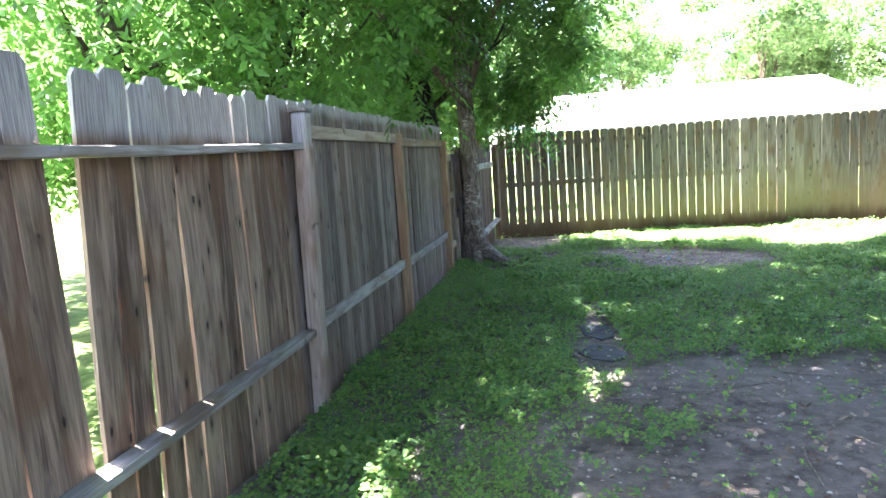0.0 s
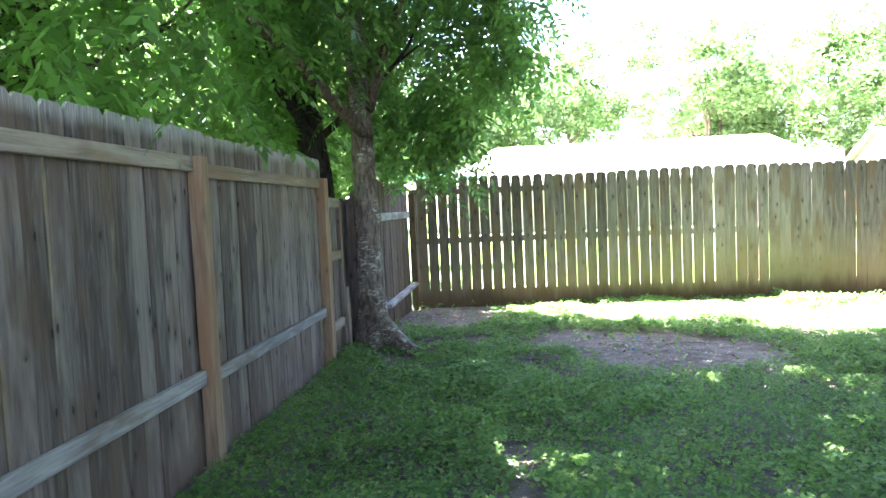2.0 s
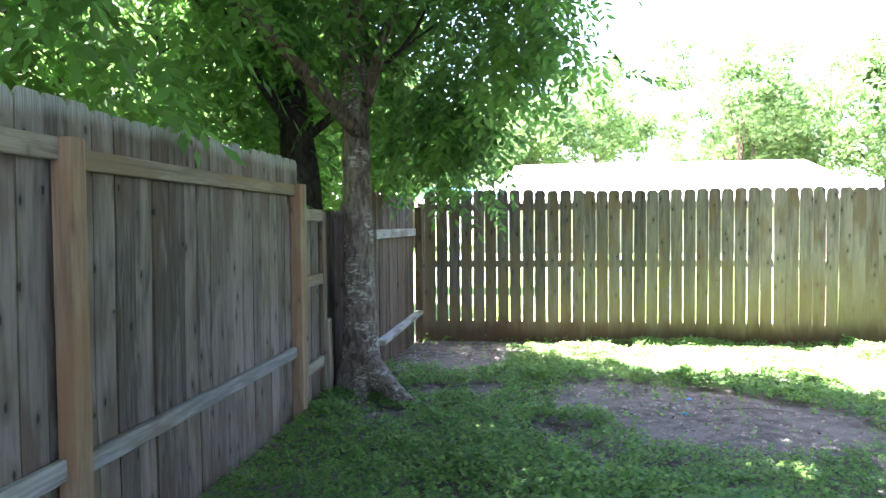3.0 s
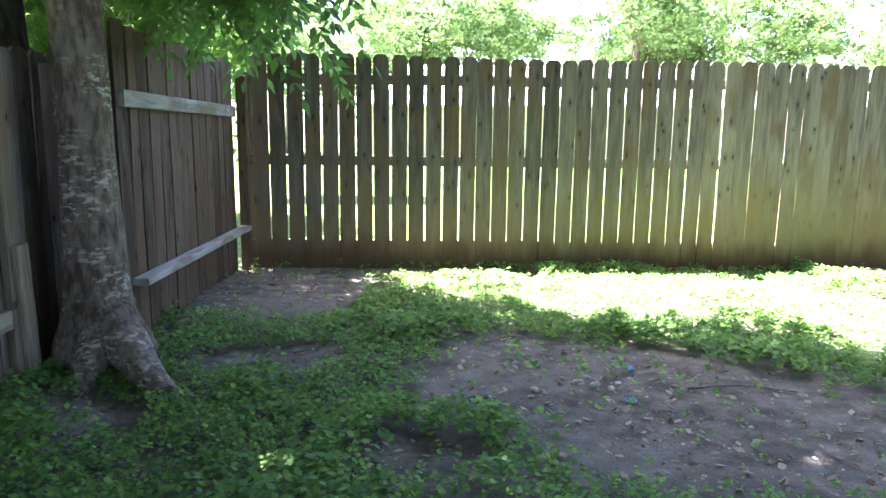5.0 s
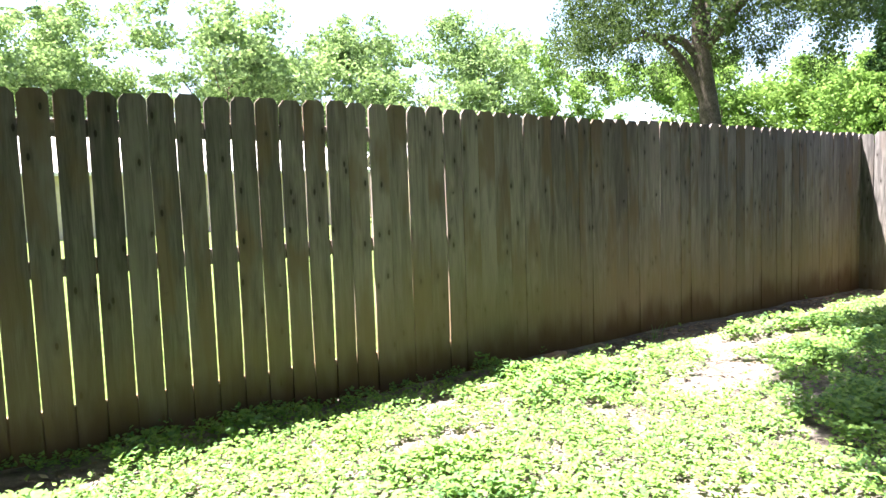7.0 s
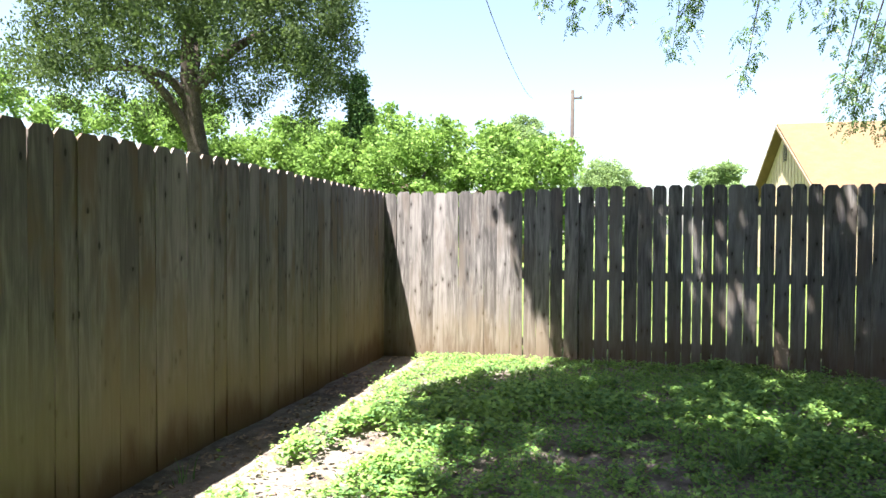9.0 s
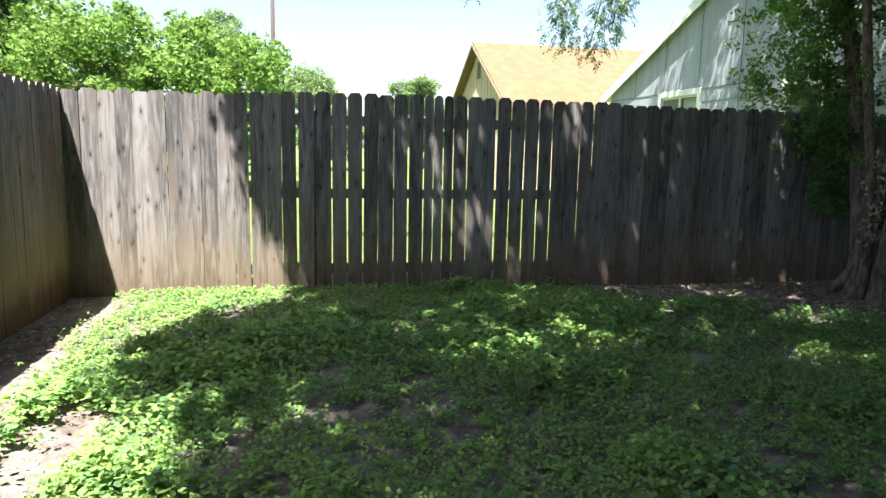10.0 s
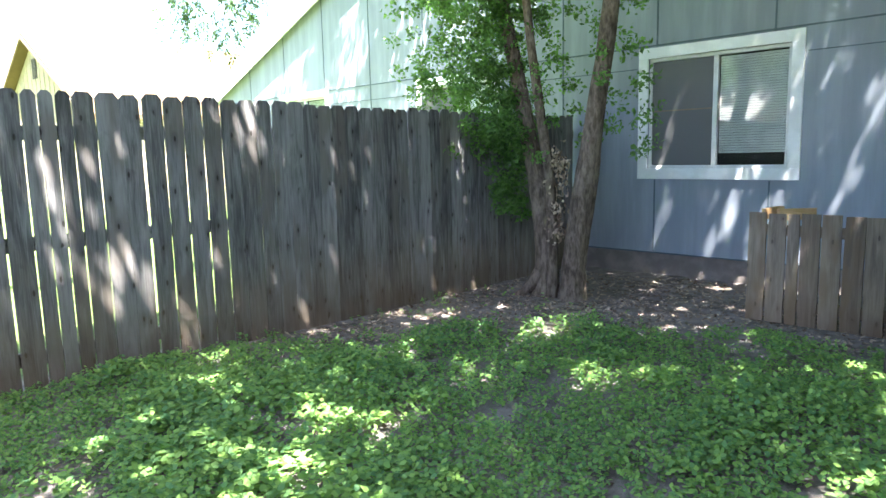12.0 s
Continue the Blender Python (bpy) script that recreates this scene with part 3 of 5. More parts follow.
def far_house(name, label, x0, x1, y0, y1, eave, ridge, axis, roof, wall, hip=0.0, over=0.4):
    """A plain neighbouring house: walls, a gabled or hipped roof. axis: the ridge's."""
    h = thing(name, label, "house", at=((x0 + x1) / 2, (y0 + y1) / 2, 0))
    cx, cy = (x0 + x1) / 2, (y0 + y1) / 2
    a, b = (x1 - x0) / 2, (y1 - y0) / 2
    bm = bmesh.new()
    if axis == "x":
        rows = [(-a, -b), (a, -b), (a, b), (-a, b)]
        gables = ((-a, 0), (a, 0))
    else:
        rows = [(-a, -b), (a, -b), (a, b), (-a, b)]
        gables = ((0, -b), (0, b))
    low = [bm.verts.new((x, y, 0)) for x, y in rows]
    high = [bm.verts.new((x, y, eave)) for x, y in rows]
    g = [bm.verts.new((x, y, eave if hip else ridge - 0.05)) for x, y in gables]
    if axis == "x":
        bm.faces.new((low[0], low[1], high[1], high[0]))
        bm.faces.new((low[2], low[3], high[3], high[2]))
        bm.faces.new((low[1], low[2], high[2], g[1], high[1]))
        bm.faces.new((low[3], low[0], high[0], g[0], high[3]))
    else:
        bm.faces.new((low[1], low[2], high[2], high[1]))
        bm.faces.new((low[3], low[0], high[0], high[3]))
        bm.faces.new((low[0], low[1], high[1], g[0], high[0]))
        bm.faces.new((low[2], low[3], high[3], g[1], high[2]))
    part("wall", bm, wall, h)
    rb = bmesh.new()
    A, B = a + over, b + over
    if axis == "x":
        r = [(-A + hip, 0, ridge), (A - hip, 0, ridge)]
        c = [(-A, -B, eave - 0.1), (A, -B, eave - 0.1), (A, B, eave - 0.1), (-A, B, eave - 0.1)]
    else:
        r = [(0, -B + hip, ridge), (0, B - hip, ridge)]
        c = [(A, -B, eave - 0.1), (A, B, eave - 0.1), (-A, B, eave - 0.1), (-A, -B, eave - 0.1)]
    for t in (0, 0.14):
        V = [rb.verts.new((p[0], p[1], p[2] + t)) for p in r + c]
        fs = [(2, 3, 1, 0), (4, 5, 0, 1)]
        if hip:
            fs += [(3, 4, 1), (5, 2, 0)]
        for f in fs:
            rb.faces.new([V[i] for i in f])
        if t == 0:
            first = V
    loop = [2, 3, 4, 5] if hip else [2, 3, 1, 4, 5, 0]
    for i in range(len(loop)):
        p, q = loop[i], loop[(i + 1) % len(loop)]
        rb.faces.new((first[p], first[q], V[q], V[p]))
    part("roof", rb, roof, h)
    return h


build_far = [
    far_house("house", "far house with a long pale hipped roof behind the fence", -1.0, 18.3, 38.8, 47.5, 2.6, 4.75, "x", roof_white, cream, hip=2.2),
    far_house("house", "far house with a cream gable and pale roof", 23.3, 42.0, 40.5, 49.0, 2.6, 4.9, "x", roof_white, cream),
    far_house("house", "far cream house with a tan roof and louvred gable vent", 25.45, 34.45, -12.0, 3.69, 2.6, 5.13, "y", roof_tan, cream, over=0.3)]
gable_house = build_far[2]
bms = [block(0.42, 0.03, 0.03, 0, (0, 0, 0.05 * i)) for i in range(12)]
part("louver", join_bms(bms), louver_grey, gable_house, "grey louvred vent", (0, 7.865, 3.95))
for s in (-1, 1):
    part("rake_board", roof_slab(0, 5.10, s * 4.8, 2.52, 8.150, 8.18, 0.09), trim_dark, gable_house, "dark brown board")
for i in range(-10, 11):
    part("batten", block(0.04, 0.02, max(0.3, 4.88 - abs(i) * 0.42 * 0.55 - 2.2), 0), cream, gable_house, "", (i * 0.42, 7.858, 2.2))


def roof_cap(x, y, z, r, label):
    v = thing("roof_vent", label, "roof vent", at=(x, y, z))
    part("pipe", tube([(0, 0, -2.6), (0, 0, 0)], [r * 0.5, r * 0.5], 12), steel, v)
    part("cap", tube([(0, 0, 0.0), (0, 0, 0.12), (0, 0, 0.25), (0, 0, 0.36), (0, 0, 0.42)], [r * 0.6, r * 1.1, r * 1.3, r * 1.15, r * 0.4], 14), steel, v)


roof_cap(24.2, 44.75, 5.45, 0.34, "white dome-shaped vent on the far pale roof")


# ---- small standing things ----
def build_pole():
    p = thing("utility_pole", "weathered wooden utility pole with a short crossarm beyond the fence", "utility pole", at=(41.6, 11.75, 0))
    part("pole", tube([(0, 0, 0), (0, 0, 4.5), (0, 0, 9.2)], [0.15, 0.13, 0.10], 12), pole_wood, p)
    part("crossarm", block(0.10, 0.62, 0.10, 0.01), pole_wood, p, "", (0, -0.22, 8.7))
    part("bracket", block(0.16, 0.5, 0.10, 0.01), steel, p, "", (0, -0.2, 6.6))
    part("insulator", tube([(0, 0, 0), (0, 0, 0.1), (0, 0, 0.22)], [0.05, 0.07, 0.03], 8), steel, p, "", (0, -0.45, 8.80))
    part("transformer_box", block(0.25, 0.3, 0.45, 0.03), steel, p, "", (0, 0.25, 4.3))


build_pole()
cable = thing("power_cable", "thin black overhead power cable", "cable", at=(0, 0, 0))
part("cable", tube(curve_path([(7.5, 10.9, 4.6), (18.6, 12.3, 6.35), (30, 13.3, 7.6), (41.6, 14.2, 9.1), (60, 16, 12.5)], 6), [0.010] * 25, 6), rubber, cable)


def build_standpipe():
    s = thing("standpipe", "grey-blue painted standpipe with an elbow and a flange in bare soil", "pipe", at=(3.955, 4.3, z_at(3.955, 4.3) - 0.02))
    part("pipe", tube([(0, 0, 0), (0, 0, 0.45), (0, 0, 0.83)], [0.05, 0.045, 0.045], 14), pipe_grey, s)
    part("flange", tube([(0, 0, 0.50), (0, 0, 0.515), (0, 0, 0.56), (0, 0, 0.575)], [0.06, 0.085, 0.085, 0.06], 14), pipe_grey, s)
    part("collar", tube([(0, 0, 0.72), (0, 0, 0.74), (0, 0, 0.80), (0, 0, 0.82)], [0.05, 0.06, 0.06, 0.05], 14), pipe_grey, s)
    part("elbow", tube(curve_path([(0, 0, 0.80), (0, 0, 0.88), (0.05, 0.0, 0.93), (0.14, 0, 0.93)], 4), [0.055] * 13, 14), pipe_grey, s)
    part("foot", tube([(0, 0, 0.0), (0, 0, 0.06), (0, 0, 0.14)], [0.10, 0.09, 0.05], 12), pipe_grey, s)


build_standpipe()


# ---- trees ----
def grow(rng, base, way, length, radius, depth, out, tips, spread=0.6, lift=0.25):
    """A limb that forks; collects bmeshes and the places of its tips."""
    p = [Vector(base)]
    d = Vector(way).normalized()
    steps = 4
    for i in range(steps):
        d = (d + Vector((rng.uniform(-0.22, 0.22), rng.uniform(-0.22, 0.22), rng.uniform(-0.05, 0.15)))).normalized()
        p.append(p[-1] + d * length / steps)
        if depth <= 2:
            tips.append(p[-1].copy())
    r = [radius * (1 - 0.45 * i / steps) for i in range(steps + 1)]
    out.append(tube(p, r, 8 if depth > 1 else 5, 0.06, rng))
    if depth > 0:
        for k in range(3 if depth > 1 else 2):
            nd = (d + Vector((rng.uniform(-1, 1), rng.uniform(-1, 1), rng.uniform(-0.4, 0.7))) * spread + Vector((0, 0, lift * 0.3))).normalized()
            grow(rng, p[-1 - (k % 2)], nd, length * rng.uniform(0.62, 0.85), r[-1] * 0.75, depth - 1, out, tips, spread, lift)


def far_tree(x, y, height, width, seed, material, label, leaf_size=0.26, count=90, trunk_to=0.3, gaps=0.36, kind="tree", dense=1.0, bottom=0.25):
    """A broad-leaved tree at a distance: forked trunk, an uneven crown of clumps with gaps."""
    rng, nr = random.Random(seed), np.random.RandomState(seed)
    t = thing(kind, label, kind, at=(x, y, -0.05))
    out, tips = [], []
    start = Vector((rng.uniform(-0.3, 0.3), rng.uniform(-0.3, 0.3), height * trunk_to))
    out.append(tube([(0, 0, 0), start * 0.5 + Vector((0.1, 0, 0)), start], [width * 0.035, width * 0.026, width * 0.022], 9, 0.06, rng))
    for k in range(4):
        a = k * 1.57 + rng.uniform(-0.5, 0.5)
        grow(rng, start, (math.cos(a) * 0.7, math.sin(a) * 0.7, 0.9), height * 0.20, width * 0.012, 2, out, tips)
    part("trunk", join_bms(out), bark_brown, t, "branching brown trunk")
    lobes = []
    n = 15
    for k in range(n):
        a = rng.uniform(0, 6.28)
        rr = width * 0.5 * rng.uniform(0.15, 0.85)
        lobes.append((math.cos(a) * rr, math.sin(a) * rr, height * rng.uniform(bottom + 0.16, 0.84), width * rng.uniform(0.16, 0.27)))
    lobes.append((0, 0, height * 0.86, width * 0.18))
    pts = []
    for lx, ly, lz, lr in lobes:
        m = int(26 * dense)
        d = nr.normal(size=(m, 3))
        d /= np.linalg.norm(d, axis=1)[:, None]
        d *= (nr.uniform(0.45, 1.0, m) * lr)[:, None]
        d[:, 2] *= 0.8
        pts.append(np.array([lx, ly, lz]) + d)
    pts = np.concatenate(pts)
    pts = pts[nr.uniform(size=len(pts)) > gaps]
    q = clumps(pts, width * 0.075, count, leaf_size, nr, 0.75)
    part("crown", quads("crown", q), material, t, "uneven crown of light green leaves")
    return t


far_tree(6.8, 58, 14.5, 13, 21, leaf_far_hazed, "tall light green tree behind the far pale roof", 0.30)
far_tree(15.4, 52.0, 14.5, 12.5, 22, leaf_far_hazed, "broad light green tree behind the far roofs", 0.30)
far_tree(21.0, 58.5, 13.0, 12, 23, leaf_far_hazed, "light green tree with a thin crown beyond the fence", 0.30)
far_tree(25.5, 53.0, 14.5, 12, 24, leaf_far_hazed, "round light green tree beyond the fence", 0.30)
far_tree(29.5, 47.0, 13.5, 12, 25, leaf_far_hazed, "light green tree with blue gaps in its crown beyond the fence", 0.28)
far_tree(-6.5, 48.0, 11.5, 14, 26, leaf_far_hazed, "wide light green tree beyond the fence's corner", 0.30)
far_tree(0.8, 56.0, 12.0, 11, 27, leaf_far_hazed, "small light green tree over the far roof", 0.30)
far_tree(36.0, 45.0, 11.5, 12.0, 28, leaf_bush, "spreading bright green tree behind the old oak", 0.30, bottom=0.1, dense=1.2)
far_tree(42.0, 36.0, 10.5, 12.0, 29, leaf_bush, "bright green tree behind the old oak", 0.30, bottom=0.1, dense=1.2)
far_tree(44.0, 27.0, 8.5, 11.0, 30, leaf_bush, "bright green tree beside the old oak", 0.30, bottom=0.1, dense=1.2)
far_tree(44.0, 10.0, 5.6, 6.0, 31, leaf_far_hazed, "small round green tree behind the utility pole", 0.14, bottom=0.1, gaps=0.2, dense=1.6)
far_tree(48.5, 2.6, 6.1, 5.0, 32, leaf_far_hazed, "small yellow-green tree beside the tan roof", 0.14, bottom=0.1, gaps=0.2, dense=1.6)
far_tree(35.5, 13.6, 7.4, 4.4, 33, leaf_far_hazed, "thin pale tree behind the large bush", 0.11, bottom=0.1, gaps=0.2, dense=2.0, count=60)


def build_oak():
    """The old spreading oak beyond the north fence."""
    rng, nr = random.Random(44), np.random.RandomState(44)
    t = thing("tree", "old spreading oak with a leaning dark trunk and drooping grey-green foliage", "tree", at=(29.1, 26.1, -0.1))
    out, tips = [], []
    side = Vector((-0.72, 0.69, 0))          # the way its long limb goes
    V = Vector
    out.append(limb([(0, 0, 0), (-0.1, 0.1, 2.2), tuple(side * 0.35 + V((0, 0, 4.6))), tuple(side * 0.75 + V((0, 0, 7.6))), tuple(side * 0.8 + V((0, 0, 10.5)))], [0.62, 0.50, 0.42, 0.34, 0.18], 5, 12, 0.05, rng))
    out.append(limb([tuple(side * 0.3 + V((0, 0, 4.4))), tuple(side * 1.0 + V((0, 0, 6.0))), tuple(side * 1.9 + V((0, 0, 7.3))), tuple(side * 3.2 + V((0, 0, 8.2)))], [0.26, 0.21, 0.17, 0.10], 5, 9, 0.05, rng))
    out.append(limb([tuple(side * 0.55 + V((0, 0, 6.6))), tuple(side * 1.6 + V((0, 0, 7.7))), tuple(side * 3.0 + V((0, 0, 7.9))), tuple(side * 4.6 + V((0, 0, 7.6)))], [0.21, 0.18, 0.13, 0.07], 5, 9, 0.05, rng))
    out.append(limb([tuple(side * 0.7 + V((0, 0, 7.2))), tuple(side * -0.8 + V((0, 0, 9.0))), tuple(side * -2.4 + V((0, 0, 10.2)))], [0.34, 0.24, 0.12], 5, 9, 0.05, rng))
    out.append(limb([tuple(side * 0.7 + V((0, 0, 7.2))), (0.9, 1.2, 9.6), (2.0, 2.6, 11.0)], [0.30, 0.22, 0.12], 5, 9, 0.05, rng))
    part("trunk", join_bms(out), bark_dark, t, "dark leaning trunk with long limbs")
    pts = []
    for k in range(820):
        a, rr = rng.uniform(0, 6.283), 6.6 * math.sqrt(rng.uniform(0.02, 1))
        s = V((math.cos(a) * rr, math.sin(a) * rr, 0))
        top = 17.0 - 0.12 * rr * rr
        low = (10.9 if rr < 2.8 else 8.4 - 0.35 * (rr - 2.8)) + rng.uniform(-0.8, 0.8)
        z = rng.uniform(low, top)
        pts.append((s.x + side.x * 0.6, s.y + side.y * 0.6, z))
    q = clumps(np.array(pts), 0.75, 150, 0.145, nr, 0.9, 0.6, hang=0.9)
    part("crown", quads("crown", q), leaf_oak, t, "drooping grey-green crown with gaps")


build_oak()


def build_bush():
    nr = np.random.RandomState(52)
    t = thing("bush", "large bright green bush rising above the fence", "bush", at=(27.5, 15.6, -0.1))
    rng = random.Random(5)
    out = [limb([(rng.uniform(-1, 1), rng.uniform(-2, 2), 0), (rng.uniform(-1, 1), rng.uniform(-2, 2), 1.8), (rng.uniform(-1.5, 1.5), rng.uniform(-3, 3), 3.6)], [0.10, 0.07, 0.03], 4, 6, 0.05, rng) for _ in range(8)]
    part("stem", join_bms(out), bark_brown, t)
    pts = []
    for k in range(560):
        y = rng.uniform(-4.7, 4.6)
        top = 5.3 + 0.25 * math.sin(y * 1.1 + 2) + 0.2 * math.sin(y * 2.7 + 1) - 0.13 * max(0, -y - 2) ** 2
        pts.append((rng.uniform(-2.2, 2.2), y, rng.uniform(1.2, top - 0.2)))
    q = clumps(np.array(pts), 0.5, 90, 0.17, nr, 0.8)
    part("crown", quads("crown", q), leaf_bush, t, "dense bright green leaves")
    j = thing("tree", "narrow dark green juniper beside the large bush", "tree", at=(29.0, 19.3, -0.1))
    part("trunk", limb([(0, 0, 0), (0.05, 0, 3), (0, 0, 6.2)], [0.14, 0.09, 0.03], 4, 8, 0.05, rng), bark_dark, j)
    pts = []
    for k in range(230):
        z = rng.uniform(0.8, 7.5)
        r = (7.9 - z) * 0.25 * rng.uniform(0.2, 1.0)
        a = rng.uniform(0, 6.283)
        pts.append((math.cos(a) * r, math.sin(a) * r, z))
    q = clumps(np.array(pts), 0.33, 90, 0.13, nr, 1.3)
    part("crown", quads("crown", q), leaf_juniper, j, "dark feathery foliage")


build_bush()


def hanging(points, rng, nr, per=5, length=0.34, leaflet=0.07, spread=0.35, name_pairs=6):
    """Sprays of pinnate leaves round the given places."""
    c = np.repeat(np.array(points), per, axis=0)
    c = c + nr.normal(0, spread, c.shape) * np.array([1, 1, 0.8])
    a = nr.uniform(0, 2 * np.pi, len(c))
    w = np.stack([np.cos(a), np.sin(a), nr.uniform(-1.1, 0.35, len(c))], 1)
    return fronds(c, w, length, nr, name_pairs, leaflet)


def build_corner_tree():
    """The tree at the west fence whose foliage hangs over it."""
    rng, nr = random.Random(61), np.random.RandomState(61)
    t = thing("tree", "leafy tree with patchy grey trunk and spreading root by the fence", "tree", at=(0.20, 9.50, 0))
    out = [limb([(0.04, 0.0, -0.08), (0.02, 0, 0.10), (0.015, 0, 0.34), (0.01, 0, 1.1), (0.0, 0, 2.0), (-0.02, 0.02, 2.8), (-0.06, 0, 4.0), (-0.05, 0.1, 5.5)], [0.29, 0.24, 0.165, 0.132, 0.124, 0.112, 0.09, 0.06], 5, 18, 0.03, rng),
           limb([(0.02, -0.02, 0.26), (0.24, -0.20, 0.12), (0.44, -0.42, 0.04), (0.68, -0.64, -0.03)], [0.15, 0.11, 0.07, 0.03], 4, 10, 0.05, rng),
           limb([(0.02, 0.0, 0.25), (0.1, -0.28, 0.05), (0.12, -0.5, -0.03)], [0.12, 0.08, 0.03], 4, 10, 0.05, rng)]
    part("trunk", join_bms(out), bark_near, t, "patchy grey-brown trunk with a spreading root")
    lb = []
    for pts, r in (([(0.08, 0, 2.5), (0.5, -0.4, 3.4), (1.0, -0.8, 4.0)], [0.06, 0.04, 0.02]), ([(0.06, 0, 2.2), (-0.5, -1.2, 3.0), (-0.8, -2.8, 3.3), (-0.9, -4.5, 3.0)], [0.07, 0.05, 0.035, 0.015]),
                   ([(0.06, 0, 2.9), (0.3, 1.0, 3.6), (0.4, 2.0, 3.7)], [0.06, 0.04, 0.02]), ([(0.08, 0, 3.2), (-0.8, 0.4, 4.2), (-1.8, 0.6, 4.6)], [0.06, 0.04, 0.02])):
        lb.append(limb(pts, r, 5, 7, 0.05, rng))
    part("limb", join_bms(lb), bark_brown, t)
    pts = []
    # the mass of the crown, in the tree's own place
    for k in range(330):
        a, rr = rng.uniform(0, 6.283), 1.6 * math.sqrt(rng.uniform(0, 1))
        x, y = math.cos(a) * rr * 0.85 + 0.05, math.sin(a) * rr * 1.15
        low = 1.85 + 0.45 * rr * 0.5 + rng.uniform(-0.15, 0.5)
        z = rng.uniform(low, 4.6)
        if y < 0.5 and -0.85 < x - 0.05 + y * 0.25 < 1.05 and z < 3.7:
            continue
        pts.append((x, y, z))
    for k in range(42):                       # drooping skirt on the yard side
        a = rng.uniform(-0.15, 1.0)
        rr = rng.uniform(0.7, 1.15)
        pts.append((math.cos(a) * rr, math.sin(a) * rr, rng.uniform(2.0 if rr > 0.85 else 1.8, 2.6)))
    for k in range(70):                       # its reach over the grass, higher up
        pts.append((rng.uniform(1.0, 1.75), rng.uniform(-0.9, 0.6), rng.uniform(2.65, 3.8)))
    q1 = hanging(pts, rng, nr, 5, 0.38, 0.115, 0.20)
    part("crown", quads("crown", q1), leaf_near, t, "hanging green pinnate leaves")
    return t


build_corner_tree()


def build_hedge_trees():
    """The trees behind the west fence, whose leaves lean over it."""
    for i, (x, y, h, lean, seed, lab) in enumerate(((-0.40, 9.78, 5.2, -0.3, 71, "dark-trunked leafy tree close behind the west fence"),
                                                    (-1.5, 6.6, 5.4, 0.1, 72, "dense green tree behind the west fence, hanging over its top"),
                                                    (-2.1, 4.9, 5.2, 0.1, 73, "green tree behind the west fence with sunlit leaves"),
                                                    (-2.5, 9.2, 5.6, 0.1, 77, "leafy dark tree behind the west fence's far end"),
                                                    (-6.0, 1.0, 4.6, 0.1, 74, "pale sunlit tree seen through the gap of the fence"),
                                                    (-4.4, 8.6, 6.0, 0.1, 75, "tall green tree in the neighbouring yard"),
                                                    (-6.4, 5.6, 5.6, 0.1, 76, "broad sunlit tree in the neighbouring yard"),
                                                    (-3.4, 12.2, 6.2, 0.1, 78, "dense green tree beyond the fence's corner"),
                                                    (-5.9, 11.0, 6.6, 0.1, 79, "tall dense tree deep in the neighbouring yard"),
                                                    (-1.9, 14.6, 5.6, 0.1, 80, "green tree past the corner of the two fences"))):
        rng, nr = random.Random(seed), np.random.RandomState(seed)
        t = thing("tree", lab, "tree", at=(x, y, -0.05))
        out, tips = [limb([(0, 0, 0), (0.03, 0.02, 1.0), (-0.05, 0.05, 2.2), (lean, 0.1, h * 0.8)], [0.22, 0.19, 0.165, 0.07], 5, 12, 0.05, rng)], []
        for k in range(4):
            a = rng.uniform(0, 6.283)
            grow(rng, (0, 0.05, 2.3), (math.cos(a), math.sin(a), 0.7), 1.2, 0.05, 1, out, tips)
        part("trunk", join_bms(out), bark_dark, t, "dark trunk")
        pts = []
        wide = 1.75 if i else 1.3
        for k in range(170 if i == 3 else 300 if i < 4 else 260 if i > 6 else 200):
            a, rr = rng.uniform(0, 6.283), math.sqrt(rng.uniform(0, 1))
            px, py = math.cos(a) * rr * wide, math.sin(a) * rr * (wide + 0.5)
            top = h - 0.9 * rr * rr
            low = (1.75 if i < 4 else 1.2) + rng.uniform(-0.1, 0.5)
            if x + px > -0.25:
                low = max(low, 2.15)
            pz = rng.uniform(low, top)
            if i and x + px > (0.35 if y + py < 7.4 else -0.2):
                continue
            if i == 0 and px > -0.35 and py < 0.4 and pz < 3.0:
                continue
            pts.append((px, py, pz))
        q = hanging(pts, rng, nr, 5, 0.38, 0.12, 0.24) if i < 4 else clumps(np.array(pts), 0.5, 85, 0.13, nr, 0.9)
        # crowns meant to look sunlit get the light through a lighter leaf colour
        part("crown", quads("crown", q), leaf_near if i < 4 else leaf_bush if i in (4, 6, 8, 9) else leaf_canopy, t, "hanging green leaves")


build_hedge_trees()


